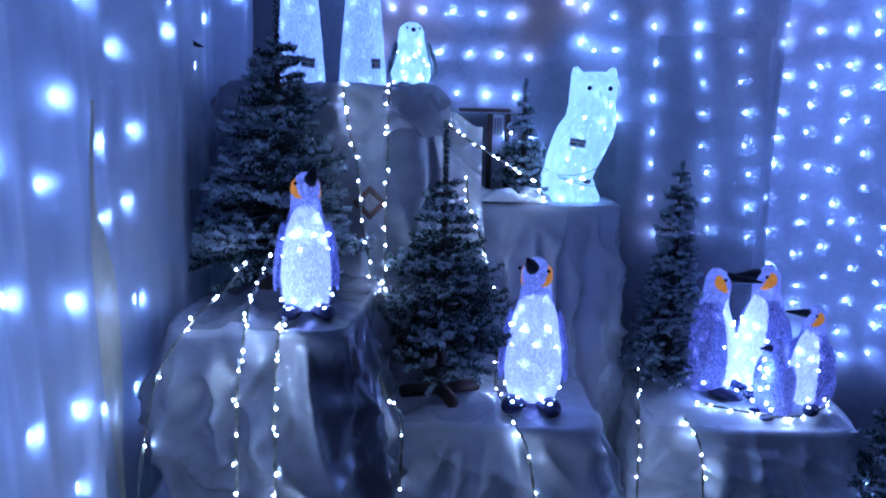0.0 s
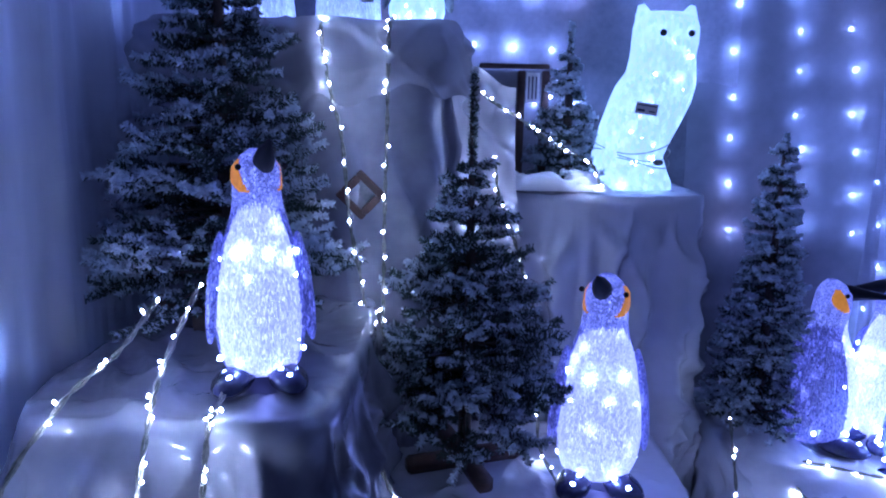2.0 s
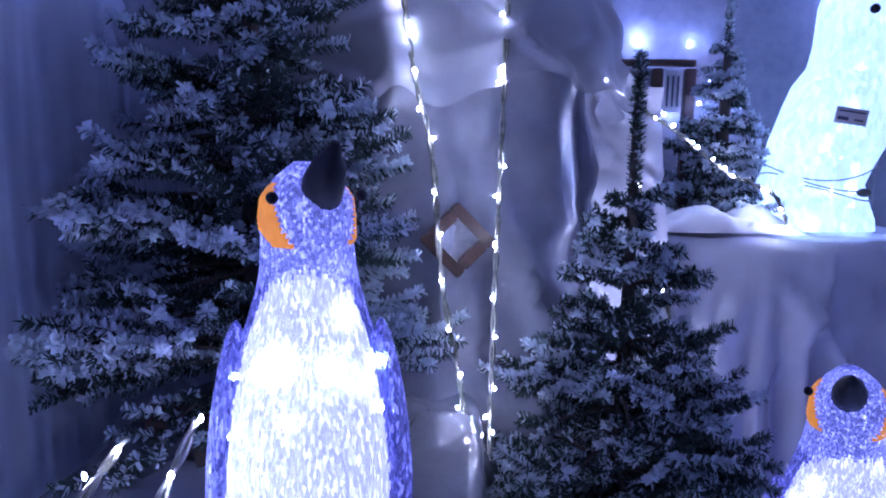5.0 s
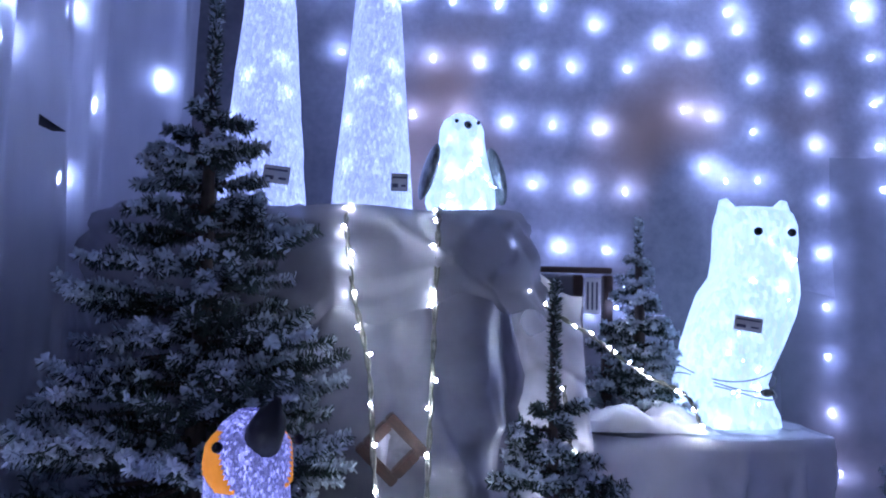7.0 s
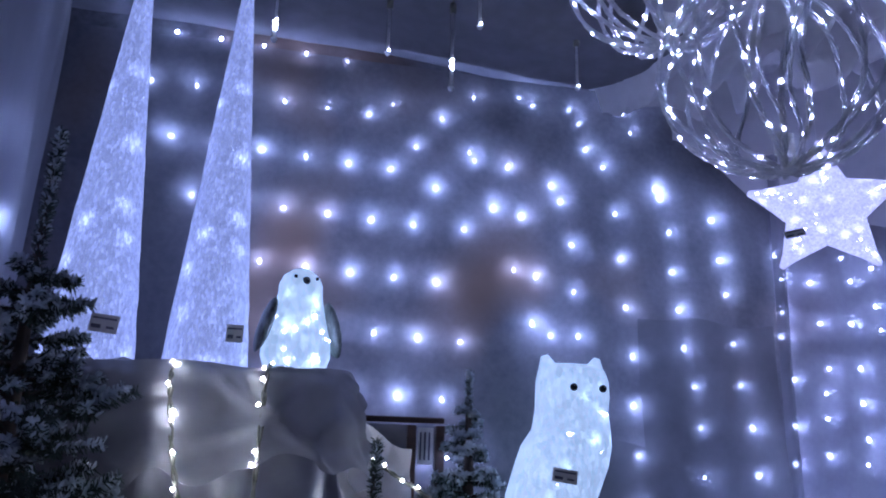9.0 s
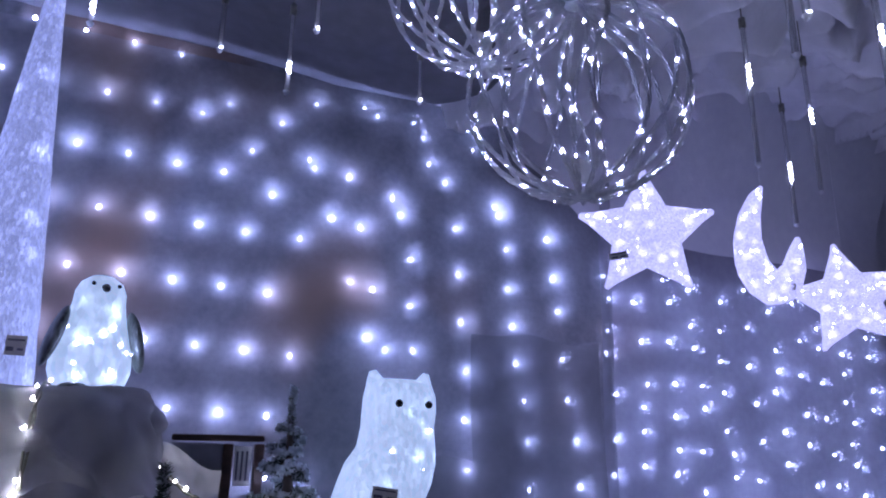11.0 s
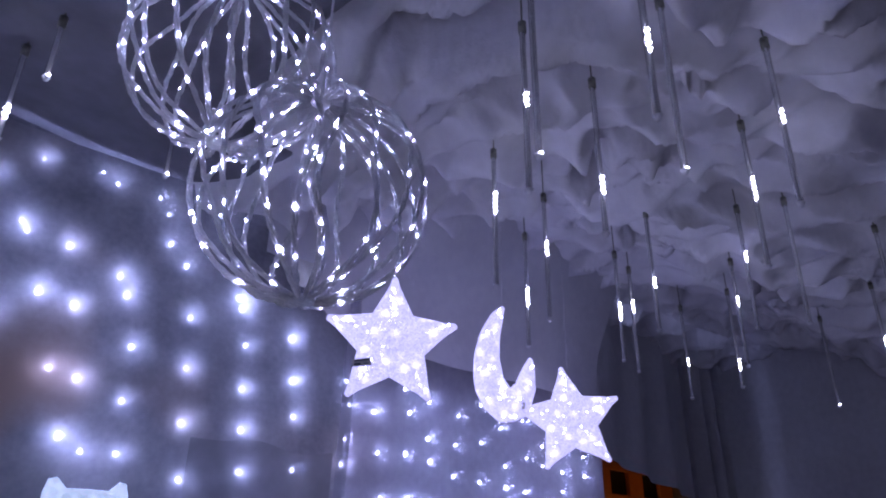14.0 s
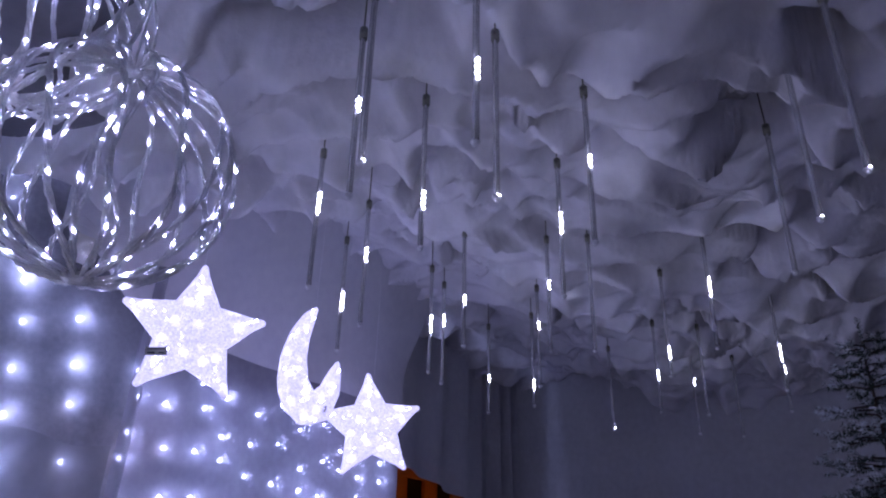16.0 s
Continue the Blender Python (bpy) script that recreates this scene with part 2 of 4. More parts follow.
# ---- mesh helpers ----
class Mesh:
    """Gathers vertices and faces with a material each."""

    def __init__(self):
        self.v, self.f, self.m = [], [], []

    def add(self, verts, faces, mat=0):
        n = len(self.v)
        self.v += [tuple(p) for p in verts]
        self.f += [tuple(i + n for i in f) for f in faces]
        self.m += [mat] * len(faces) if isinstance(mat, int) else list(mat)
        return self

    def rings(self, rings, mat=0, closed=True, cap=True):
        k, fs = len(rings[0]), []
        for a in range(len(rings) - 1):
            for b in range(k if closed else k - 1):
                c = (b + 1) % k
                fs.append((a * k + b, a * k + c, (a + 1) * k + c, (a + 1) * k + b))
        if cap and closed:
            fs.append(tuple(reversed(range(k))))
            fs.append(tuple((len(rings) - 1) * k + b for b in range(k)))
        return self.add([p for r in rings for p in r], fs, mat)

    def ball(self, c, r, mat=0, seg=12, row=8, turn=None):
        r = (r, r, r) if isinstance(r, (int, float)) else r
        rs = []
        for a in range(row + 1):
            t = math.pi * min(max(a / row, 0.02), 0.98)
            ring = []
            for b in range(seg):
                u = 2 * math.pi * b / seg
                p = Vector((r[0] * math.sin(t) * math.cos(u), r[1] * math.sin(t) * math.sin(u), -r[2] * math.cos(t)))
                ring.append(Vector(c) + (turn @ p if turn else p))
            rs.append(ring)
        return self.rings(rs, mat)

    def pipe(self, path, radius, mat=0, seg=6):
        path = [Vector(p) for p in path]
        rs = []
        for i, p in enumerate(path):
            d = (path[min(i + 1, len(path) - 1)] - path[max(i - 1, 0)]).normalized()
            side = d.cross(Vector((0.31, 0.17, 0.94))).normalized()
            up = side.cross(d)
            r = radius[i] if isinstance(radius, (list, tuple)) else radius
            rs.append([p + r * (math.cos(2 * math.pi * b / seg) * side + math.sin(2 * math.pi * b / seg) * up) for b in range(seg)])
        return self.rings(rs, mat)

    def box(self, lo, hi, mat=0, bevel=0.0, turn=None, at=(0, 0, 0)):
        bm = bmesh.new()
        bmesh.ops.create_cube(bm, size=1)
        for v in bm.verts:
            v.co = Vector([lo[i] + (v.co[i] + 0.5) * (hi[i] - lo[i]) for i in range(3)])
        if bevel:
            bmesh.ops.bevel(bm, geom=bm.edges[:], offset=bevel, segments=2, affect="EDGES")
        bm.verts.index_update()
        pts = [(Vector(at) + (turn @ v.co if turn else v.co)) for v in bm.verts]
        self.add(pts, [[v.index for v in f.verts] for f in bm.faces], mat)
        bm.free()
        return self

    def data(self, name, mats, smooth=True):
        me = bpy.data.meshes.new(name)
        me.from_pydata(self.v, [], self.f)
        for m in mats:
            me.materials.append(m)
        me.polygons.foreach_set("material_index", self.m)
        me.polygons.foreach_set("use_smooth", [smooth] * len(self.f))
        me.update()
        return me


def thing(name, at, label, category, group="", kind="", turn=0):
    ob = new(name)
    ob.matrix_basis = pose(*at, 0, 0, turn)
    return tagged(ob, label, category, group, kind)


def part(name, mesh, mats, parent, label="", smooth=True):
    """One mesh as a part, in its parent's own frame."""
    ob = new(name, mesh.data(name, mats if isinstance(mats, list) else [mats], smooth) if isinstance(mesh, Mesh) else mesh)
    ob.parent = parent
    return tagged(ob, label)


def whole(name, mesh, mats, at, label, category, group="", kind="", turn=0, smooth=True):
    ob = new(name, mesh.data(name, mats if isinstance(mats, list) else [mats], smooth))
    ob.matrix_basis = pose(*at, 0, 0, turn)
    return tagged(ob, label, category, group, kind)


def soft(t):
    t = min(max(t, 0.0), 1.0)
    return t * t * (3 - 2 * t)


def noise3(x, y, z=0.0):
    return noise.noise(Vector((x, y, z)))


# ---- room ----
def sheet(u0, u1, v0, v1, nu, nv, place):
    """A grid of points place(u, v)."""
    g = Mesh()
    pts = [place(u0 + (u1 - u0) * i / nu, v0 + (v1 - v0) * j / nv) for j in range(nv + 1) for i in range(nu + 1)]
    fs = [(j * (nu + 1) + i, j * (nu + 1) + i + 1, (j + 1) * (nu + 1) + i + 1, (j + 1) * (nu + 1) + i) for j in range(nv) for i in range(nu)]
    return g.add(pts, fs)


def saw(t):
    f = t - math.floor(t)
    return f ** 1.5 if f < 0.8 else 0.715 * (1 - soft((f - 0.8) / 0.2))


def ceiling_height(x, y):
    """Cotton batting laid in drooping, overlapping flaps with deep slots between them."""
    rise = 0.2 * soft((x - 1.0) / 0.7) * soft((y - 1.9) / 0.8)
    w1, w2 = noise3(x * 1.1, y * 1.3, 3.0), noise3(x * 2.6, y * 2.9, 9.0)
    u, v = 0.84 * x + 0.54 * y, 0.84 * y - 0.54 * x
    flap = saw(u * 4.0 + 0.35 * math.sin(2.3 * v) + 1.1 * w1 + 0.5 * w2) * (0.7 + 0.7 * noise3(x * 1.9, y * 1.9, 12.0))
    cross = saw(v * 2.0 - 0.8 * u + 1.7 * noise3(x * 1.7, y * 1.1, 15.0) + 0.4 * w2) * (0.35 + 0.7 * noise3(x * 1.6, y * 1.9, 18.0))
    slot = soft(1.6 - abs(noise3(u * 3.2 + 0.4 * w2, v * 1.1, 41.0)) / 0.055) * soft(5.0 * noise3(x * 2.4, y * 2.4, 44.0))
    small = abs(noise3(u * 9.0 + w2, v * 4.5 + w1, 8.0))
    tiny = saw(u * 7.5 + 2.0 * w2 + 2 * w1) * (0.5 + noise3(x * 3.1, y * 3.1, 31.0))
    return 2.645 + rise - 0.17 * flap - 0.1 * cross + 0.32 * slot - 0.06 * tiny + 0.14 * (small - 0.2) + 0.05 * w1


def back_wall_place(x, z):
    return (x, 2.895 + 0.014 * noise3(x * 2.2, z * 1.1, 1.0) + 0.006 * noise3(x * 7, z * 3, 4.0), z)


floor = Mesh().box((-1.0, -2.2, -0.1), (5.6, 5.2, 0.0))
whole("floor", floor, FLOOR, (0, 0, 0), "plain grey shop floor under the display", "floor", kind="structure", smooth=False)

wall = sheet(-0.86, 2.48, 0, 2.95, 130, 100, back_wall_place)
wall.box((-0.95, 2.93, 0), (2.475, 3.0, 2.96))
gauze = sheet(-0.80, 1.2, 0.3, 2.6, 90, 90, lambda x, z: (x, back_wall_place(x, z)[1] - 0.04, z))
whole("gauze_veil", gauze, GAUZE, (0, 0, 0), "thin grey gauze veiling the bulbs on the back wall", "curtain", "wall gauze")
gauze = sheet(1.2, 2.47, 0.3, 2.3, 70, 80, lambda x, z: (x, back_wall_place(x, z)[1] - 0.04, z))
whole("gauze_veil", gauze, PALEGAUZE, (0, 0, 0), "paler lavender gauze past the seam of the back wall", "curtain", "wall gauze")
upper = sheet(0.9, 2.47, 2.27, 2.95, 70, 40, lambda x, z: (x, back_wall_place(x, z)[1] - 0.05 - 0.3 * soft((z - 2.35) / 0.75) * soft((x - 0.9) / 0.5) + 0.012 * noise3(x * 5, z * 4, 3.0), z + 0.2 * soft((1.25 - x) / 0.35) * soft((2.5 - z) / 0.2)))
whole("upper_sheet", upper, CLOTH, (0, 0, 0), "pale fabric sloping from the back wall up to the ceiling", "sheet")
whole("wall_north", wall, FELT, (0, 0, 0), "grey felt back wall behind a curtain of lights", "wall", kind="structure")


def left_place(y, z):
    sag = 0.035 * noise3(y * 2.4, z * 0.5, 2.0) + 0.016 * noise3(y * 8.0, z * 0.9, 6.0) + 0.02 * math.sin(y * 17 + 1.5 * noise3(y, z, 1.0)) * soft((z - 0.2) / 1.5) + 0.02 * math.sin(y * 34 + 2 * noise3(y * 2, z, 5.0)) * soft((y - 1.9) / 0.3) * soft((z - 1.2) / 0.8)
    sag += 0.014 * (1 - 2 * abs(noise3(y * 11, z * 0.55, 12.0))) + 0.006 * noise3(y * 32, z * 0.8, 14.0)
    return (-0.735 + sag - 0.05 * soft((y - 2.0) / 0.5), y, z)


wall = sheet(-2.1, 2.9, 0, 2.85, 420, 70, left_place)
wall.box((-1.0, -2.2, 0), (-0.9, 2.92, 2.9))
whole("wall_west", wall, VEIL, (0, 0, 0), "white gauze curtain wall with soft folds", "wall", kind="structure")

def slit(u, z):
    w = 0.085 * soft((1.62 - z) / 0.4) * (0.55 + 0.45 * math.sin(z * 6.2 + 0.6))
    y = 1.57 + 0.045 * math.sin(z * 4.2 - 0.6) + u * w
    return (left_place(y, z)[0] + 0.006 + 0.008 * math.sin(u * math.pi), y, z)


whole("curtain_lining", sheet(0, 1, 0.3, 1.62, 10, 60, slit), GOLD, (0, 0, 0), "gold satin lining showing through a slit in the gauze", "curtain")

ceil = sheet(0.5, 4.3, -2.1, 3.4, 300, 340, lambda x, y: (x + 0.16 * noise3(1.0, y * 2.5, 4.0) * soft((0.9 - x) / 0.4), y, ceiling_height(x, y) + 0.24 * soft((0.8 - x) / 0.28)))
ceil.box((-1.0, -2.2, 2.98), (5.6, 5.2, 3.06))
whole("ceiling", ceil, BATTING, (0, 0, 0), "ceiling covered with billowing white cotton batting", "ceiling", kind="structure")
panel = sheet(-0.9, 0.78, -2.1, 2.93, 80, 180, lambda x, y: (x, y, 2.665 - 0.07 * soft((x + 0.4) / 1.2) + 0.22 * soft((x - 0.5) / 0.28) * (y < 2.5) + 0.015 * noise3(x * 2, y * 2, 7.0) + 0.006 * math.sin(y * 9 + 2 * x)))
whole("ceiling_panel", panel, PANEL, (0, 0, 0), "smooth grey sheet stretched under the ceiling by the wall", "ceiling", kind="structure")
wall = Mesh().box((4.1, -2.2, 0), (4.2, 3.25, 2.98))
whole("wall_east", wall, DARKWALL, (0, 0, 0), "dark grey wall at the far end", "wall", kind="structure", smooth=False)
# added, never in view: closes the open side against outside light
wall = Mesh().box((-1.0, -2.3, 0), (4.2, -2.2, 2.98))
whole("wall_south", wall, CLOTH, (0, 0, 0), "plain white wall, unseen, added behind the walkway to close the room", "wall", kind="structure", smooth=False)
wall = Mesh().box((2.4, 5.1, 0), (5.7, 5.2, 2.98)).box((5.6, 3.2, 0), (5.7, 5.1, 2.98)).box((2.4, 3.0, 0), (2.48, 5.1, 2.98)).box((4.1, 3.25, 0), (5.7, 3.33, 2.98))
whole("wall_annex", wall, DARKWALL, (0, 0, 0), "dark walls of the room beyond the opening", "wall", kind="structure", smooth=False)
valance = sheet(2.47, 4.1, 2.08, 2.97, 60, 20, lambda x, z: (x, 2.9 + 0.22 * (x - 2.47) + 0.03 * noise3(x * 3, z, 2) + 0.02 * math.sin(x * 16), z - 0.06 * (x - 2.47) * (z < 2.3)))
whole("valance", valance, CLOTH, (0, 0, 0), "grey fabric valance over the opening to the next room", "curtain")
edge = sheet(0, 1, 0, 2.9, 24, 30, lambda u, z: (3.75 + 0.4 * u, 3.14 + 0.05 * math.sin(u * 19) + 0.02 * noise3(u * 4, z), z))
whole("door_curtain", edge, DARKWALL, (0, 0, 0), "dark curtain gathered at the edge of the opening", "curtain")

seam = sheet(1.185, 1.225, 0, 2.45, 6, 60, lambda x, z: (x + 0.012 * math.sin(z * 3), 2.826 - 0.016 * math.sin((x - 1.185) / 0.04 * math.pi), z))
whole("trim_seam", seam, PALE, (0, 0, 0), "folded seam where two wall sheets meet", "trim", kind="structure")
for x0, x1, z1, label in ((0.76, 1.17, 1.93, "loose pale sheet hanging over the wall"), (0.62, 0.83, 1.60, "short pale sheet behind the owl")):
    loose = sheet(x0, x1, 0.5, z1, 30, 60, lambda x, z: (x + 0.008 * math.sin(z * 6), 2.818 + 0.006 * noise3(x * 5, z * 3, z1) - 0.004 * math.sin(x * 30), z + 0.03 * noise3(x * 6, 0, z1)))
    whole("wall_sheet", loose, SHEER, (0, 0, 0), label, "sheet", "loose sheets")


# ---- curtain lights ----
bulb_mesh = Mesh().ball((0, 0, 0), (0.0068, 0.0068, 0.0085), seg=8, row=6).data("bulb", [BULB])


def curtain_light(name, columns, place, label, size=1.0, tall=1.0):
    """Strings of bulbs; each column is the list of its bulbs' (u, v)."""
    top = thing(name, (0, 0, 0), label, "string lights", "curtain lights")
    for col in columns:
        for u, v in col:
            b = part("bulb", bulb_mesh, None, top)
            b.location = place(u, v, 0.017)
            k = size * (1 - 0.35 * soft((v - 2.2) / 0.35)) * (0.98 + 0.14 * math.sin(u * 91 + v * 57))
            b.scale = (k, k, k * tall)
    return top


def on_back(u, v, off):
    p = back_wall_place(u, v)
    return (u, p[1] - off, v)


rnd = random.Random(4)
cols = []
for k in range(-2, 4):
    cols.append([(-0.26 + 0.113 * k + 0.068 * j, 2.315 - 0.152 * j - 0.005 * k) for j in range(-2, 6) if -0.26 + 0.113 * k + 0.068 * j < 0.31 - 0.1 * (j < 1)])
for x, z, dx, dz, n in ((0.08, 2.50, 0.066, 0.12, 4), (0.21, 2.47, 0.1, 0.115, 2), (0.31, 2.55, 0.01, 0.08, 1), (0.30, 2.36, 0.06, 0.153, 5), (0.40, 2.35, 0.043, 0.155, 5),
                        (0.53, 2.30, 0.02, 0.05, 2), (0.585, 2.12, 0.01, 0.12, 5), (0.73, 2.23, 0.008, 0.13, 9), (0.87, 2.30, 0.014, 0.11, 11), (1.03, 2.25, 0.016, 0.118, 10)):
    cols.append([(x + dx * j + rnd.uniform(-0.008, 0.008), z - dz * j + rnd.uniform(-0.012, 0.012)) for j in range(n)])
cols.append([(0.44, 2.56), (0.48, 2.54), (0.59, 2.54), (0.62, 2.50), (0.76, 2.55), (0.78, 2.49), (0.64, 2.42), (0.69, 2.37), (0.85, 2.32)])
curtain_light("curtain_light", cols, on_back, "curtain of cool white bulbs glowing on the back wall")
cols = []
for k in range(11):
    x = 1.245 + 0.112 * k
    z = rnd.uniform(2.06, 2.2)
    col = []
    while z > 0.6:
        col.append((x + rnd.uniform(-0.02, 0.02), z))
        z -= rnd.choice((0.07, 0.1, 0.12, 0.13))
    cols.append(col)
curtain_light("curtain_light", cols, on_back, "denser curtain of small cool white bulbs past the seam", 0.78)


def on_left(u, v, off):
    return (left_place(u, v)[0] - off, u, v)


cols = []
for k in range(19):
    y = 0.0 + 0.145 * k
    z = rnd.uniform(2.2, 2.45)
    col = []
    while z > (0.8 if y < 1.8 else 1.75):
        col.append((y + rnd.uniform(-0.03, 0.03), z))
        z -= rnd.uniform(0.16, 0.3)
    cols.append(col)
# bulbs stretched upright: the streaked glow through gathered gauze, built into their shape
curtain_light("curtain_light", cols, on_left, "sparse curtain of bulbs behind the white gauze", 0.5, 3.2)


# ---- draped tables ----
def crumple(x, y, z, seed):
    """Crumpled facets at two sizes."""
    w = 0.5 * noise3(x * 2.5, y * 2.5, z * 2.5 + seed)
    d = noise.voronoi(Vector((x * 9 + w, y * 9 - w, z * 5.5 + w + seed)))[0]
    e = noise.voronoi(Vector((x * 22 - w, y * 22 + w, z * 13 + seed * 2)))[0]
    return 1.1 * (d[1] - d[0]) + 0.4 * (e[1] - e[0])


def ridge(x, y, z):
    return max(0.0, 1 - 4.0 * abs(noise3(x, y, z))) ** 1.5


def crease(x, y, z, seed):
    """Creases of plastic film: sharp ridges, long ones running down, slanting ones and short ones."""
    w = 0.8 * noise3(x * 3.5, y * 3.5, z * 2.5 + seed)
    a = ridge(x * 8 + w, y * 8 - w, z * 2.0 + w + seed)
    b = ridge(x * 5 + 6 * z + w, y * 5 - w, z * 4 + seed * 2)
    c = ridge(x * 6 - 5 * z, y * 6 + w, z * 5 + seed * 3 + w)
    return 0.7 * a + 0.5 * b + 0.4 * c + 0.35 * crumple(x, y, z, seed)


def drape(x0, x1, y0, y1, z, low, flare=0.05, folds=14, amp=0.02, seed=0, slope=0.0, sag=0.006, rough=0.016, ragged=0.0):
    """A sheet thrown over a block: a wrinkled top and folded, creased sides."""
    n, cx, cy = 360, (x0 + x1) / 2, (y0 + y1) / 2
    hx, hy = (x1 - x0) / 2, (y1 - y0) / 2
    ring = []
    for i in range(n):
        a = 2 * math.pi * i / n
        c, s = math.cos(a), math.sin(a)
        p = 7.0
        r = (abs(c / hx) ** p + abs(s / hy) ** p) ** (-1 / p)
        ring.append((r * c, r * s, a))
    rs = []
    for k in range(17):
        f = 0.03 + 0.955 * k / 16
        rs.append([(cx + f * x, cy + f * y, z + slope * (f * y + hy) + sag * noise3(f * x * 9, f * y * 9, seed) + 0.45 * rough * (crease(f * x, f * y, 0.0, seed) - 0.6) * (1 - f ** 6)) for x, y, a in ring])
    rows = 64 if z - low > 0.5 else 24
    for k in range(1, rows + 1):
        t = k / rows
        row = []
        for x, y, a in ring:
            d = Vector((x, y)).normalized()
            w = a * folds / (2 * math.pi)
            wave = math.sin(a * folds + 2.2 * noise3(w * 0.7, t * 1.5, seed)) * (0.5 + 0.5 * noise3(w, 0.3, seed + 3)) + 0.7 * noise3(w * 1.3, t * 3, seed + 7)
            drop = (z - low) * (1 + ragged * noise3(w * 1.1, seed, 2.0) + 0.4 * ragged * noise3(w * 4, seed, 5.0))
            zz = z + slope * (y + hy) * (1 - t) - 0.004 - (drop - 0.004) * t
            out = flare * t + amp * soft(t * 3) * wave + rough * soft(t * 8) * (crease(x, y, zz, seed) - 0.5)
            row.append((cx + x + d.x * out, cy + y + d.y * out, max(zz, 0.002)))
        rs.append(row)
    return Mesh().rings(rs, cap=False)


def table(x0, x1, y0, y1, z, low, label, film=None, **kw):
    """A block under a plastic sheet."""
    whole("display_block", Mesh().box((x0 + 0.05, y0 + 0.05, 0), (x1 - 0.05, y1 - 0.05, z - 0.04), bevel=0.006), DARKWALL, (0, 0, 0), "plain grey block hidden under a plastic sheet", "block", "display blocks", smooth=False)
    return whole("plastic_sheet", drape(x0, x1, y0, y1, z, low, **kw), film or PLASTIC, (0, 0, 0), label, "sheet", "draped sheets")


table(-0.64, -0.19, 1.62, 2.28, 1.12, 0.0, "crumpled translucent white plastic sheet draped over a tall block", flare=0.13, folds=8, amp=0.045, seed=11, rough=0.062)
table(-0.26, 0.47, 1.99, 2.46, 0.745, 0.0, "glossy white plastic sheet draped over a low table", flare=0.16, folds=11, amp=0.03, seed=23, rough=0.04, film=SATIN)
table(0.08, 0.60, 2.5, 2.84, 1.325, 0.0, "white plastic sheet hanging in long folds from the owl stand", flare=0.03, folds=17, amp=0.05, seed=37, rough=0.042, film=SATIN)
table(0.67, 1.38, 2.29, 2.84, 0.625, 0.0, "white plastic sheet over the table with the penguin family", flare=0.05, folds=16, amp=0.026, seed=41, slope=0.14, rough=0.04, film=SATIN)
table(-0.66, -0.055, 2.27, 2.85, 1.685, 0.0, "grey plastic sheet wrapped round the highest stand", flare=0.0, folds=9, amp=0.02, seed=53, rough=0.04, film=GREYFILM)
skirt = drape(-0.69, -0.025, 2.222, 2.87, 1.70, 1.53, flare=0.03, folds=7, amp=0.018, seed=59, rough=0.035, ragged=1.0)
whole("gauze_overlay", skirt, PALE, (0, 0, 0), "white gauze folded over the top of the highest stand", "sheet", "draped sheets")
film = sheet(-0.08, 0.11, 0.78, 1.63, 60, 120, lambda x, z: (x + 0.05 * soft((1.4 - z) / 0.5), 2.53 - 0.09 * soft((1.5 - z) / 0.4) + 0.03 * math.sin(x * 42 + 5 * z) * soft((1.62 - z) / 0.2) + 0.03 * crease(x, 0.2, z, 71), z - 0.05 * soft((x - 0.0) / 0.1) * soft((z - 1.4) / 0.2)))
whole("plastic_film", film, SATIN, (0, 0, 0), "thin white plastic film hanging in folds between two stands", "sheet", "draped sheets")


def heap(x, y):
    f = math.sin((x - 0.03) / 0.33 * math.pi) * math.sin((y - 2.5) / 0.13 * math.pi)
    return (x, y - 0.01 * noise3(x * 30, y * 20, 1.0), 1.332 + max(f, 0) ** 0.5 * (0.012 + 0.075 * crumple(x * 0.8, y, 0.3, 4.0)))


whole("crumpled_gauze", sheet(0.03, 0.36, 2.5, 2.63, 70, 40, heap), CLOTH, (0, 0, 0), "crumpled white gauze heaped beside the owl", "sheet")


def pad(x, y):
    edge = soft((x - 0.70) / 0.06) * soft((1.36 - x) / 0.06) * soft((y - 2.31) / 0.05) * soft((2.82 - y) / 0.05)
    return (x, y, 0.628 + 0.14 * (y - 2.29) + edge * (0.012 + 0.02 * noise3(x * 7, y * 7, 2.0) + 0.012 * crease(x, y, 0.0, 8.0)) - 0.003)


whole("snow_pad", sheet(0.70, 1.36, 2.31, 2.82, 80, 60, pad), BATTING, (0, 0, 0), "white cotton snow under the penguin family", "snow pad")


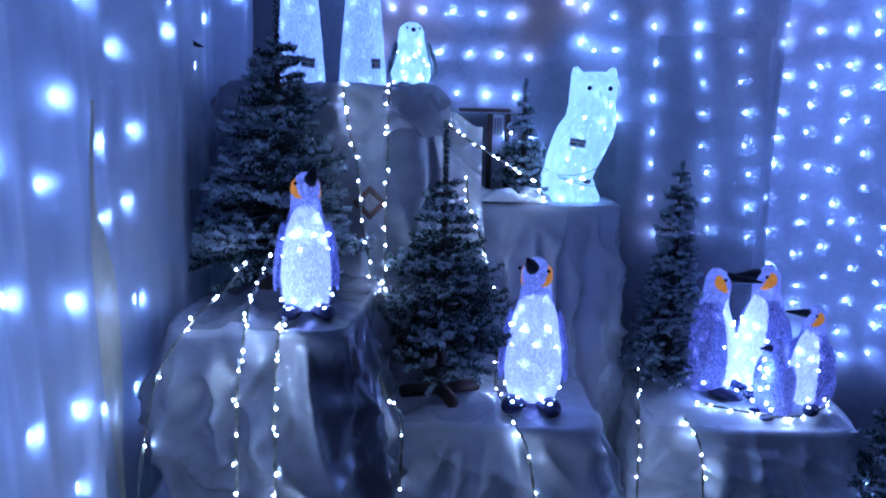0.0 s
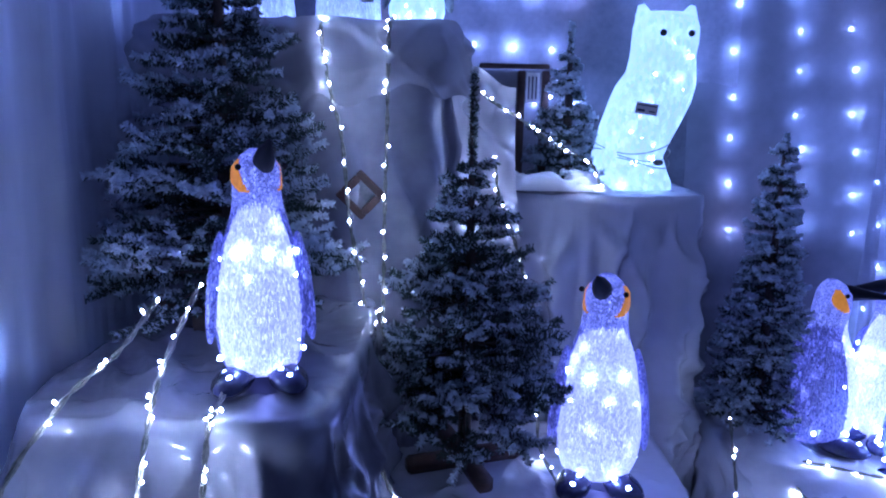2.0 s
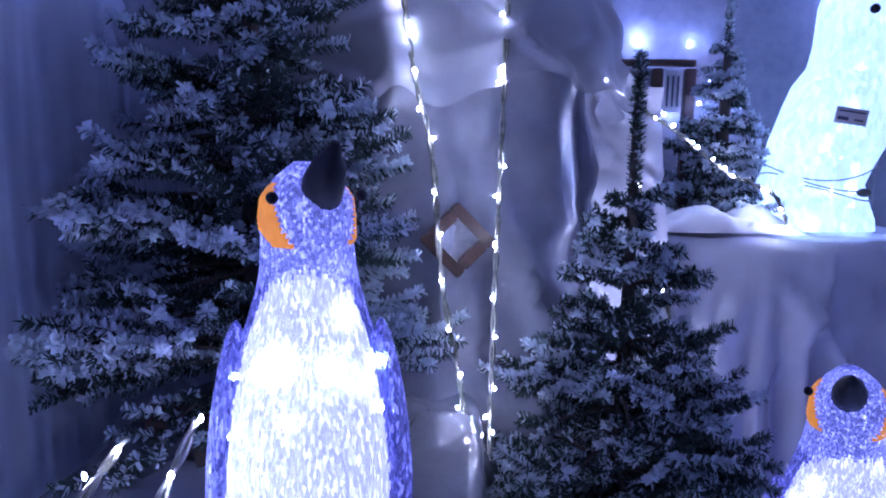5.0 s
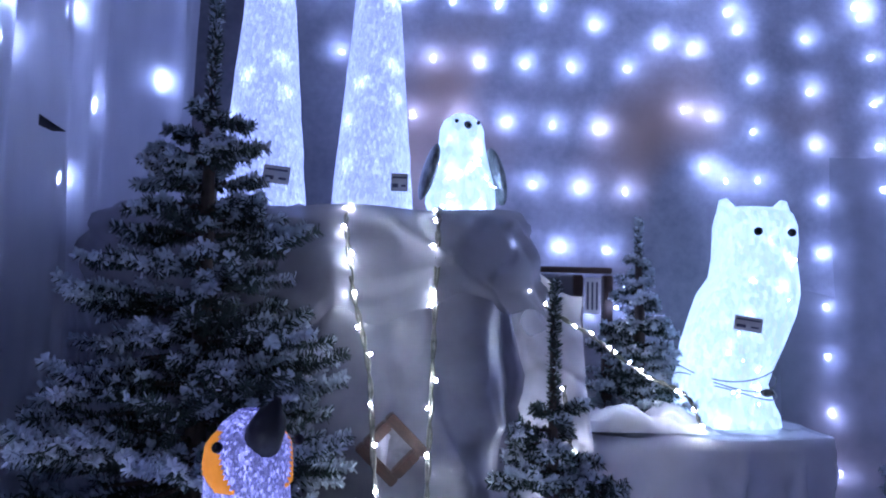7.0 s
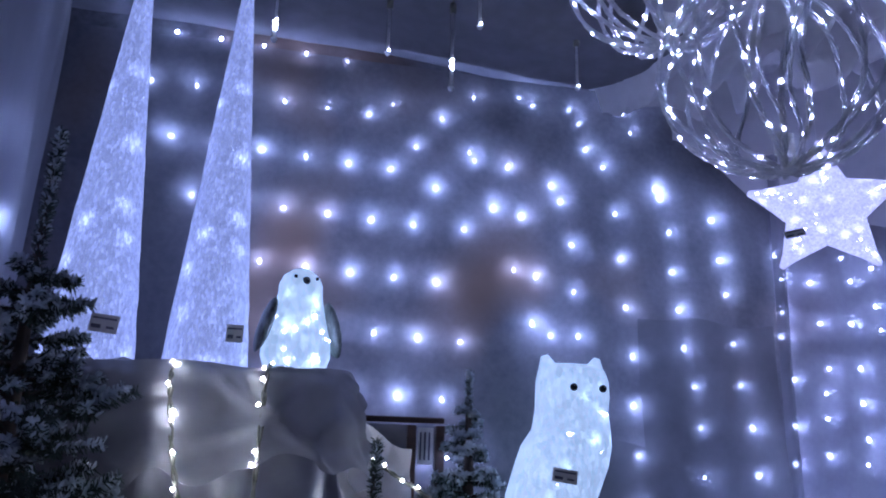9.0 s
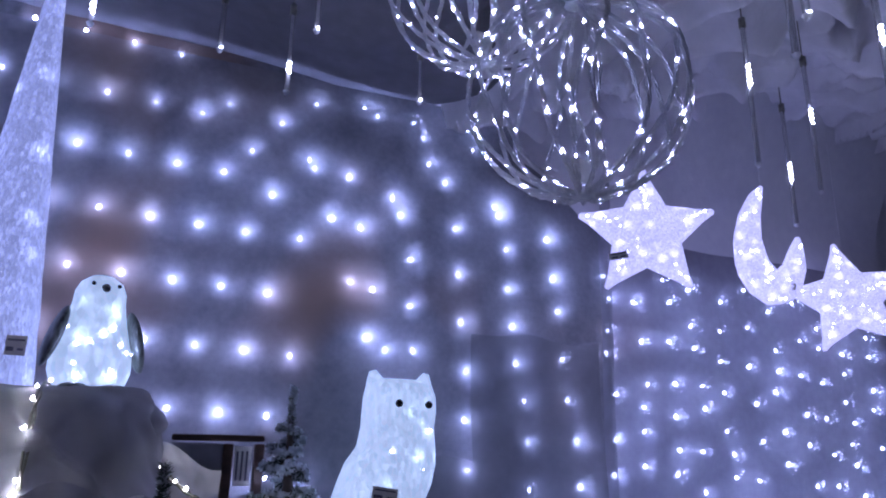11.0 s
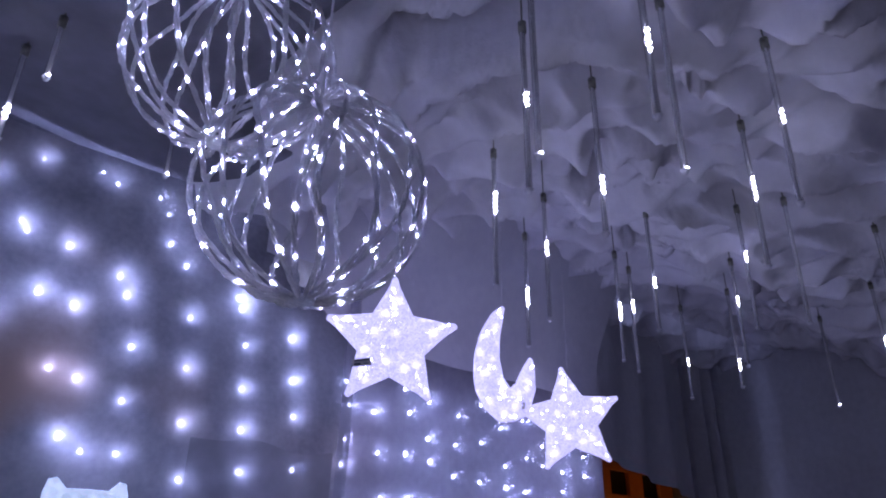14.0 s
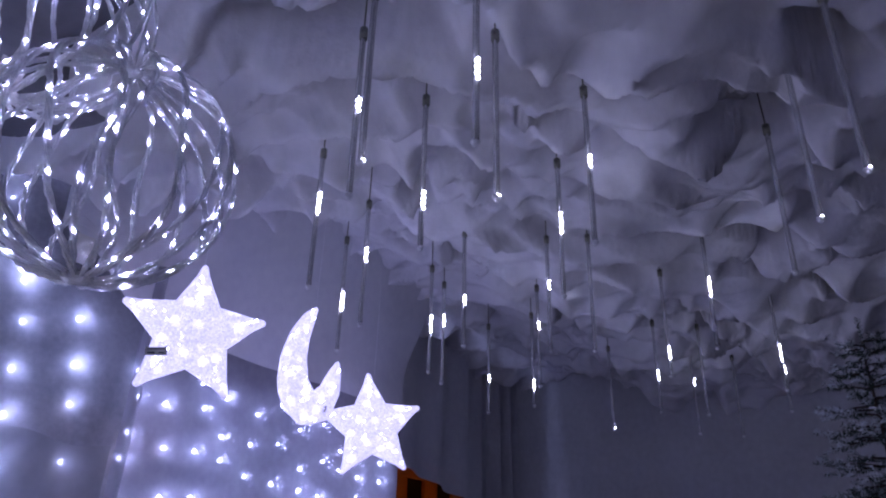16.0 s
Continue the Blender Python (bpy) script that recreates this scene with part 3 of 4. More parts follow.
# ---- trees ----
def tree(at, height, radius, snow, seed, label, base=0.12, leader=0.2, leds=0, cross=False, dense=1.0, spacing=0.05):
    """An artificial fir: trunk, branches set in whorls, and needles, some of them flocked."""
    rd = random.Random(seed)
    root = thing("christmas_tree", at, label, "tree", "flocked trees")
    t = Mesh().pipe([(0, 0, 0), (0.004, 0, height * 0.5), (0, 0.003, height * 0.96)], [0.016, 0.011, 0.003], seg=8)
    part("trunk", t, BARK, root)
    green, white, wood = ([], []), ([], []), Mesh()

    def needle(dst, p, d, length, width):
        side = d.cross(Vector((rd.uniform(-1, 1), rd.uniform(-1, 1), rd.uniform(-1, 1))))
        side = side.normalized() * width if side.length > 1e-4 else Vector((width, 0, 0))
        n = len(dst[0])
        dst[0].extend((p - side, p + side, p + d * length + side * 0.6, p + d * length - side * 0.6))
        dst[1].append((n, n + 1, n + 2, n + 3))

    def twig(p, d, length, frost, core=1.0):
        d = d.normalized()
        a = d.cross(Vector((0.1, 0.2, 1))).normalized()
        b = a.cross(d)
        count = int(length / 0.00037 * dense)
        for i in range(count):
            s = (i + rd.random()) / count
            u = rd.uniform(0, 2 * math.pi)
            out = a * math.cos(u) + b * math.sin(u)
            way = (out * 0.9 + d * rd.uniform(0.2, 0.65)).normalized()
            up = out.z * 0.5 + 0.3
            is_white = rd.random() < frost * core * (0.25 + 0.75 * s) * (0.45 + up)
            q = p + d * length * s
            if is_white:
                needle(white, q, way, rd.uniform(0.007, 0.0115), 0.0022)
            else:
                needle(green, q, way, rd.uniform(0.008, 0.0125), 0.001)

    levels = max(8, int(height / spacing))
    for k in range(levels):
        f = k / (levels - 1)
        z = height * (base + (1 - leader - base) * f)
        reach = radius * ((1 - f) ** 0.85 * 0.8 + 0.21)
        n = max(5, int(8 - 3 * f))
        turn = rd.uniform(0, 6.28)
        for i in range(n):
            a = turn + 2 * math.pi * i / n + rd.uniform(-0.3, 0.3)
            r = reach * rd.uniform(0.75, 1.1)
            d = Vector((math.cos(a), math.sin(a), rd.uniform(-0.12, 0.3)))
            p0 = Vector((0, 0, z + rd.uniform(-0.02, 0.02)))
            p1 = p0 + d * r
            p1.z -= 0.12 * r
            wood.pipe([p0, p0 + d * r * 0.5, p1], [0.004, 0.003, 0.0015], seg=4)
            frost = snow * rd.choice((0.12, 0.25, 0.6, 1.1, 2.6))
            steps = max(2, int(r / 0.045))
            twig(p0 + (p1 - p0) * 0.1, p1 - p0, (p1 - p0).length * 0.92, frost, 0.6)
            for j in range(steps):
                s = 0.3 + 0.7 * (j + 0.5) / steps
                q = p0 + (p1 - p0) * s
                for sign in (-1, 1, rd.choice((-0.3, 0.3))):
                    side = Vector((-d.y, d.x, 0)) * sign
                    w = d * 0.8 + side * rd.uniform(0.5, 1.0) + Vector((0, 0, rd.uniform(-0.2, 0.5)))
                    twig(q, w, min(0.07, r * 0.5) * rd.uniform(0.7, 1.15), 0.5 * frost + 0.5 * snow * rd.choice((0.02, 0.3, 1.4, 3.4)), 0.25 + 0.9 * s)
    twig(Vector((0, 0, height * (1 - leader))), Vector((0.01, 0, 1)), height * leader, snow * 0.5)
    twig(Vector((0.004, 0, height * (1 - leader))), Vector((0.0, 0.01, 1)), height * leader * 0.97, snow * 0.6)
    tagged(part("branch_framework", wood, BARK, root), kind="stuff")
    for name, (vs, fs), mat in (("needles", green, NEEDLE), ("flocked_needles", white, SNOW)):
        m = Mesh()
        m.v, m.f, m.m = [tuple(v) for v in vs], fs, [0] * len(fs)
        o = part(name, m, mat, root)
        tagged(o, kind="stuff")
    if cross:
        for i in range(4):
            a = math.pi / 2 * i + 0.35
            turn = Matrix.Rotation(a, 3, "Z")
            part("foot", Mesh().box((0.0, -0.017, 0.004), (0.13, 0.017, 0.038), bevel=0.005, turn=turn), WOOD, root)
    for i in range(leds):
        a, s = rd.uniform(0, 6.28), rd.uniform(0.1, 0.8)
        r = radius * ((1 - s) * 0.95 + 0.12)
        part("led", Mesh().ball((r * math.cos(a), r * math.sin(a), height * (base + s * 0.75)), 0.004, seg=6, row=4), SPARK, root)
    return root


tree((-0.475, 2.10, 1.125), 0.87, 0.22, 1.0, 5, "frosted dark green fir on the tall block", base=0.1, leader=0.25, cross=True)
tree((-0.005, 2.20, 0.757), 0.84, 0.2, 0.62, 8, "dark green fir with light frosting and a wooden cross stand", base=0.17, leader=0.23, cross=True, dense=1.1)
tree((0.808, 2.6, 0.66), 0.82, 0.125, 1.6, 13, "slim flocked fir beside the penguin family", base=0.05, leader=0.07, spacing=0.03, dense=0.8)
tree((0.262, 2.70, 1.33), 0.425, 0.1, 1.6, 21, "small flocked fir beside the owl", base=0.06, leader=0.25, leds=4, spacing=0.036)
tree((1.50, 2.30, 0.0), 0.88, 0.2, 0.6, 34, "flocked fir with lights on the floor", base=0.1, leader=0.1, leds=12)
tree((2.62, 1.13, 0.0), 2.45, 0.4, 0.9, 55, "tall dark fir with cool lights beside the walkway", base=0.1, leader=0.04, leds=60, dense=0.3)


# ---- figures ----
def leds_on(m, rd, count, spot, mat, r=0.0035):
    for i in range(count):
        m.ball(spot(rd), r, mat, seg=6, row=4)


def penguin(at, height, turn, label, seed, beak=(0.0, -0.7, 0.75), beak_len=0.13, head=0.0, belly=63):
    """An acrylic penguin light that faces its own -y."""
    rd = random.Random(seed)
    m, h, slim = Mesh(), height, 0.87
    prof = ((0.03, 0.13, 0.02), (0.07, 0.185, 0.0), (0.15, 0.212, -0.01), (0.25, 0.222, -0.015), (0.36, 0.217, -0.012), (0.48, 0.2, -0.005), (0.53, 0.19, 0.0), (0.58, 0.178, 0.005), (0.62, 0.165, 0.008),
            (0.66, 0.15, 0.01), (0.72, 0.13, 0.01), (0.77, 0.119, 0.0), (0.82, 0.114, -0.01), (0.87, 0.112, -0.015), (0.92, 0.106, -0.015), (0.965, 0.075, -0.01), (0.995, 0.03, 0.0))
    seg, rs, mats, zs = 132, [], [], []

    def cheek(ang, z):
        """The comma-shaped orange patch behind each eye."""
        side, t = abs((ang - 270 - head + 180) % 360 - 180), (z - 0.825) / 0.125
        return 0 < t < 1 and abs(side - (88 - 40 * (1 - t) ** 3)) < 9 + 16 * math.sin(math.pi * min(t * 0.85 + 0.1, 1.0))

    for k in range(91):
        z = prof[0][0] + (prof[-1][0] - prof[0][0]) * k / 90
        i = max(n for n in range(len(prof) - 1) if prof[n][0] <= z + 1e-6)
        t = (z - prof[i][0]) / (prof[i + 1][0] - prof[i][0])
        r, oy = [prof[i][c] * (1 - t) + prof[i + 1][c] * t for c in (1, 2)]
        zs.append(z)
        ring = []
        for b in range(seg):
            a = 2 * math.pi * b / seg
            q = 1 + (0.07 if cheek(math.degrees(a), z) else 0) + 0.02 * noise3(3 * math.cos(a), 3 * math.sin(a), z * 9 + seed) + 0.006 * noise3(14 * math.cos(a), 14 * math.sin(a), z * 16)
            ring.append((h * slim * r * q * math.cos(a), h * (oy + 0.88 * r * q * math.sin(a)), h * z))
        rs.append(ring)
    for k in range(90):
        zc = (zs[k] + zs[k + 1]) / 2
        for b in range(seg):
            ang = math.degrees(2 * math.pi * (b + 0.5) / seg)
            front = abs((ang - 270 + 180) % 360 - 180) + rd.uniform(-2, 2)
            zj = zc + 0.015 * noise3(b * 0.33, zc * 6, seed) + rd.uniform(-0.012, 0.012)
            bib = belly * math.sqrt(max(0.0, 1 - (max(zj - 0.52, 0) / 0.25) ** 5))
            mats.append(2 if cheek(ang, zc) else 0 if front < bib else (1 if zj < 0.74 else 6))
    m.rings(rs, mats + [1, 1])
    for s in (-1, 1):
        flip = Matrix.Rotation(radians(s * -7), 3, "Y")
        m.ball((s * 0.188 * h, 0.01 * h, 0.40 * h), (0.035 * h, 0.085 * h, 0.25 * h), 1, 12, 10, flip)
        foot = Matrix.Rotation(radians(s * 16), 3, "Z")
        m.ball((s * 0.11 * h, -0.15 * h, 0.045 * h), (0.08 * h, 0.15 * h, 0.052 * h), 4, 16, 10, foot)
        m.ball((s * 0.12 * h, -0.23 * h, 0.084 * h), 0.012 * h, 5, 8, 6)
    hd = Matrix.Rotation(radians(head), 3, "Z")
    for s in (-1, 1):
        e = hd @ Vector((0.108 * h * math.cos(radians(-90 + s * 66)), 0.108 * h * math.sin(radians(-90 + s * 66)) - 0.018 * h, 0.925 * h))
        m.ball(e, 0.013 * h, 3, 8, 6)
    d = hd @ Vector(beak).normalized()
    p0 = hd @ Vector((0, -0.07 * h, 0.925 * h))
    m.pipe([p0, p0 + d * 0.05 * h, p0 + d * 0.09 * h, p0 + d * (0.06 + beak_len * 0.6) * h, p0 + d * (0.06 + beak_len) * h], [0.046 * h, 0.042 * h, 0.033 * h, 0.02 * h, 0.008 * h], 3, 14)

    for row in range(5):
        z = 0.12 + 0.11 * row
        for col in range(4):
            zz = z + rd.uniform(-0.035, 0.035)
            rr = 0.2 * (1 - 0.5 * max(0, zz - 0.35))
            a = radians(-90 + (col - 1.5) * 56 + (row % 2) * 24 + rd.uniform(-10, 10))
            m.ball((h * slim * rr * 1.03 * math.cos(a), h * (0.88 * rr * 1.05 * math.sin(a) - 0.008), h * zz), 0.0048 * h / 0.4, 5, 6, 4)
    return whole("penguin_light", m, [ACRYL, BLUE, ORANGE, BLACK, NAVY, SPARK, HEAD], at, label, "penguin light", "lit penguins", turn=turn)


penguin((-0.326, 1.79, 1.122), 0.347, 12, "lit acrylic king penguin with orange cheeks on the tall block", 2, beak=(0.0, -0.6, 0.8), beak_len=0.08, head=24)
penguin((0.278, 2.17, 0.752), 0.455, -6, "lit acrylic king penguin with orange cheeks on the low table", 3, beak=(0.0, -0.75, 0.6), beak_len=0.09, head=-20, belly=80)
penguin((0.94, 2.54, 0.668), 0.45, 64, "lit penguin touching beaks with its mate", 4, beak=(0.0, -1.0, -0.05), beak_len=0.2, head=10, belly=46)
penguin((1.13, 2.565, 0.668), 0.46, -60, "lit penguin touching beaks, its chick in front", 6, beak=(0.0, -1.0, -0.05), beak_len=0.17, head=-26, belly=46)
penguin((1.255, 2.46, 0.652), 0.36, -48, "smaller lit penguin of the family looking sideways", 7, beak=(0.0, -1.0, 0.1), beak_len=0.18, head=-32, belly=46)


def chick(at, height, turn, label):
    m, h = Mesh(), height
    rd = random.Random(9)
    rs = []
    for z, r in ((0.02, 0.22), (0.08, 0.28), (0.2, 0.30), (0.35, 0.28), (0.5, 0.235), (0.65, 0.2), (0.78, 0.18), (0.9, 0.15), (0.97, 0.09), (1.0, 0.02)):
        rs.append([(h * r * 0.8 * math.cos(2 * math.pi * b / 28), h * r * 0.7 * math.sin(2 * math.pi * b / 28) + h * 0.08 * (1 - z), h * z) for b in range(28)])
    m.rings(rs, 0)
    m.pipe([(0, -0.1 * h, 0.88 * h), (0, -0.28 * h, 0.9 * h)], [0.05 * h, 0.01 * h], 1, 8)
    for s in (-1, 1):
        m.ball((s * 0.21 * h, 0.05 * h, 0.42 * h), (0.04 * h, 0.12 * h, 0.28 * h), 0, 10, 8)
        m.ball((s * 0.1 * h, -0.16 * h, 0.03 * h), (0.08 * h, 0.12 * h, 0.035 * h), 1, 10, 6)
    leds_on(m, rd, 14, lambda r: (h * r.uniform(-0.2, 0.2), -h * 0.185, h * r.uniform(0.1, 0.8)), 2, 0.005)
    return whole("penguin_light", m, [BLUE, NAVY, SPARK], at, label, "penguin light", "lit penguins", turn=turn)


chick((1.105, 2.40, 0.643), 0.27, -60, "lit grey penguin chick looking up at its parents")


def snow_penguin(at, height, turn, label):
    """A white penguin light with dark feathered wings."""
    m, h, rs = Mesh(), height, []
    for z, r in ((0.03, 0.22), (0.08, 0.28), (0.18, 0.315), (0.3, 0.31), (0.42, 0.28), (0.55, 0.245), (0.66, 0.22), (0.75, 0.205), (0.84, 0.2), (0.92, 0.165), (0.975, 0.09), (0.995, 0.03)):
        rs.append([(h * r * math.cos(2 * math.pi * b / 36), h * 0.85 * r * math.sin(2 * math.pi * b / 36), h * z) for b in range(36)])
    m.rings(rs, 0)
    for s in (-1, 1):
        m.ball((s * 0.31 * h, -0.06 * h, 0.44 * h), (0.055 * h, 0.16 * h, 0.26 * h), 1, 14, 12, Matrix.Rotation(radians(s * -15), 3, "Y"))
        m.ball((s * 0.15 * h, -0.2 * h, 0.035 * h), (0.11 * h, 0.14 * h, 0.04 * h), 1, 12, 8)
        m.ball((s * 0.1 * h, -0.155 * h, 0.885 * h), 0.018 * h, 2, 8, 6)
    m.pipe([(0, -0.15 * h, 0.855 * h), (0, -0.25 * h, 0.83 * h)], [0.04 * h, 0.008 * h], 2, 8)
    m.ball((0, 0.02 * h, 0.965 * h), (0.09 * h, 0.1 * h, 0.036 * h), 1, 12, 6)
    leds_on(m, random.Random(3), 14, lambda r: (lambda a, z: (h * 0.3 * (1.1 - 0.4 * z) * math.cos(a), h * 0.262 * (1.1 - 0.4 * z) * math.sin(a), h * z))(radians(r.uniform(-160, -20)), r.uniform(0.1, 0.6)), 3, 0.003)
    return whole("penguin_light", m, [WHITEACRYL, FEATHER, BLACK, SPARK], at, label, "penguin light", "lit penguins", turn=turn)


snow_penguin((-0.132, 2.47, 1.704), 0.208, 16, "white lit penguin with dark feathered wings on the highest stand")


def owl(at, label):
    m, rs = Mesh(), []
    for z, cx, w, k in ((0.0, 0.004, 0.108, 0.75), (0.02, 0.003, 0.107, 0.75), (0.045, -0.001, 0.098, 0.8), (0.085, -0.008, 0.09, 0.85), (0.12, 0.004, 0.092, 0.85), (0.16, 0.017, 0.098, 0.85), (0.225, 0.043, 0.103, 0.8),
                        (0.265, 0.055, 0.098, 0.85), (0.30, 0.067, 0.085, 0.9), (0.34, 0.069, 0.08, 0.9), (0.375, 0.072, 0.081, 0.9), (0.41, 0.072, 0.08, 0.9), (0.435, 0.071, 0.074, 0.85), (0.447, 0.071, 0.06, 0.7), (0.45, 0.071, 0.02, 0.5)):
        ring = []
        for b in range(40):
            a = 2 * math.pi * b / 40
            q = 1 / (abs(math.cos(a)) ** 2.6 + abs(math.sin(a)) ** 2.6) ** (1 / 2.6)
            q *= 1 + 0.015 * noise3(2 * math.cos(a), 2 * math.sin(a), z * 25)
            ring.append((cx + w * q * math.cos(a), w * k * q * math.sin(a), z))
        rs.append(ring)
    m.rings(rs, 0)
    for s in (-1, 1):
        ex = 0.071 + s * 0.05
        m.pipe([(ex, 0, 0.41), (ex + s * 0.012, 0, 0.445), (ex + s * 0.018, 0, 0.466)], [0.032, 0.02, 0.008], 0, 12)
        m.ball((0.073 + s * 0.036, -0.075, 0.391), 0.0085, 1, 10, 8)
    m.pipe([(0.0725, -0.073, 0.378), (0.0725, -0.088, 0.362)], [0.012, 0.003], 0, 8)
    rd = random.Random(12)

    def spot(r):
        z = r.uniform(0.03, 0.34)
        c = -0.004 + 0.082 * soft((z - 0.06) / 0.3)
        return (c + r.uniform(-0.045, 0.045), -0.072 - 0.006 * math.sin(z * 9), z)

    leds_on(m, rd, 24, spot, 2, 0.003)
    ob = whole("owl_light", m, [WHITEACRYL, BLACK, SPARK], at, label, "owl light", turn=6)
    return ob


owl((0.426, 2.655, 1.329), "white lit acrylic owl with black eyes and a price tag")
tie = Mesh()
for k in range(3):
    tie.pipe([(0.426 + 0.1 * math.cos(a) + 0.003, 2.655 + 0.088 * math.sin(a), 1.40 + 0.018 * k + 0.014 * math.sin(a * 2 + k)) for a in [2 * math.pi * i / 40 for i in range(41)]], 0.0013, seg=5)
tie.ball((0.478, 2.57, 1.402), (0.014, 0.006, 0.008), 0, 10, 6)
whole("power_cable", tie, CABLE, (0, 0, 0), "thin grey cable wound round the owl's foot", "cable")


def tag(at, size, turn, tilt, label):
    """A paper price tag with bars for its writing."""
    root = thing("price_tag", at, label, "tag", "price tags", turn=turn)
    root.matrix_basis = pose(*at, 0, tilt, turn)
    w, h = size
    part("card", Mesh().box((-w / 2, -0.0008, -h / 2), (w / 2, 0.0008, h / 2)), PAPER, root, smooth=False)
    for k, (x0, x1, z0, z1) in enumerate(((-0.42, 0.42, 0.22, 0.32), (-0.42, -0.08, -0.3, -0.08), (0.1, 0.38, -0.26, -0.14))):
        part("print_bar", Mesh().box((x0 * w, -0.0016, z0 * h), (x1 * w, -0.0009, z1 * h)), INK, root, smooth=False)
    return root


tag((0.436, 2.557, 1.535), (0.055, 0.028), 0, 8, "white price tag with dark print on the owl")
tag((-0.243, 2.443, 1.775), (0.03, 0.032), 0, 0, "small price tag on the lit cone")
tag((-0.445, 2.36, 1.768), (0.045, 0.03), 0, 6, "small price tag hanging by the lit cone")


def cone(at, height, r, label):
    m, rs = Mesh(), []
    for k in range(41):
        z = k / 40
        rs.append([((r * (1 - 0.94 * z) * (1 + 0.03 * noise3(3 * math.cos(a), 3 * math.sin(a), z * 30))) * math.cos(a), (r * (1 - 0.94 * z)) * math.sin(a), height * z) for a in [2 * math.pi * b / 32 for b in range(32)]])
    m.rings(rs, 0)
    root = thing("cone_light", at, label, "cone light", "lit cones")
    part("cone_shell", m, CONEACRYL, root)
    return root


cone((-0.3, 2.54, 1.70), 1.0 * 0.93, 0.082, "tall slim cone of lit clear acrylic on the highest stand")
cone((-0.507, 2.52, 1.70), 0.93, 0.085, "second tall lit acrylic cone on the highest stand")


# ---- hanging ornaments ----
def wire_ball(at, r, label, seed):
    rd = random.Random(seed)
    root = thing("wire_ball_light", at, label, "ball light", "hanging balls")
    lights = Mesh()
    n = 20
    for k in range(n):
        a0 = 2 * math.pi * k / n + rd.uniform(-0.05, 0.05)
        for strand in range(3):
            path = []
            for i in range(25):
                t = math.pi * (0.03 + 0.94 * i / 24)
                q = 1 + 0.012 * math.cos(i * 1.5 + k + strand * 2.1)
                a = a0 + 0.019 * math.sin(i * 1.5 + k + strand * 2.1) / max(math.sin(t), 0.3) + 0.1 * math.sin(t * 2 + k * 2.3) + 0.04 * math.sin(t * 5 + k)
                path.append((q * r * math.sin(t) * math.cos(a), q * r * math.sin(t) * math.sin(a), q * r * math.cos(t) * 0.97))
            part("wire", Mesh().pipe(path, 0.0017, seg=5), CLEAR, root)
        for j in range(6):
            t = math.pi * (0.1 + 0.8 * (j + rd.random()) / 6)
            a = a0 + rd.uniform(-0.03, 0.03) + 0.1 * math.sin(t * 2 + k * 2.3) + 0.04 * math.sin(t * 5 + k)
            lights.ball((1.005 * r * math.sin(t) * math.cos(a), 1.005 * r * math.sin(t) * math.sin(a), r * math.cos(t) * 0.97), (0.0007 + 0.0007 * rd.random(), 0.0007 + 0.0007 * rd.random(), 0.001 + 0.0014 * rd.random()), 0, 6, 4)
    tagged(part("led_lights", lights, GLINT, root), kind="stuff")
    part("top_cap", Mesh().ball((0, 0, r * 0.965), (0.014, 0.014, 0.006), 0, 12, 6), CLEAR, root)
    part("bottom_cap", Mesh().ball((0, 0, -r * 0.965), (0.018, 0.018, 0.005), 0, 12, 6), CLEAR, root)
    part("paper_label", Mesh().box((-0.014, -0.0006, -r * 0.85), (0.014, 0.0006, -r * 0.62)), PAPER, root, smooth=False)
    part("hanging_cord", Mesh().pipe([(0, 0, r), (0.004, 0, 0.5 * (r + 2.6 - at[2])), (0, 0, 2.62 - at[2])], 0.0018, seg=5), CLEAR, root)
    return root


wire_ball((0.419, 1.797, 2.057), 0.14, "hanging ball of clear wires dotted with cool lights", 3)
wire_ball((0.335, 1.9, 2.275), 0.139, "second clear wire ball hanging close behind", 5)


def hang(root, z0, top):
    part("hanging_cord", Mesh().pipe([(0, 0, z0), (0.003, 0, (z0 + top) / 2), (0, 0, top)], 0.0012, seg=5), CLEAR, root)


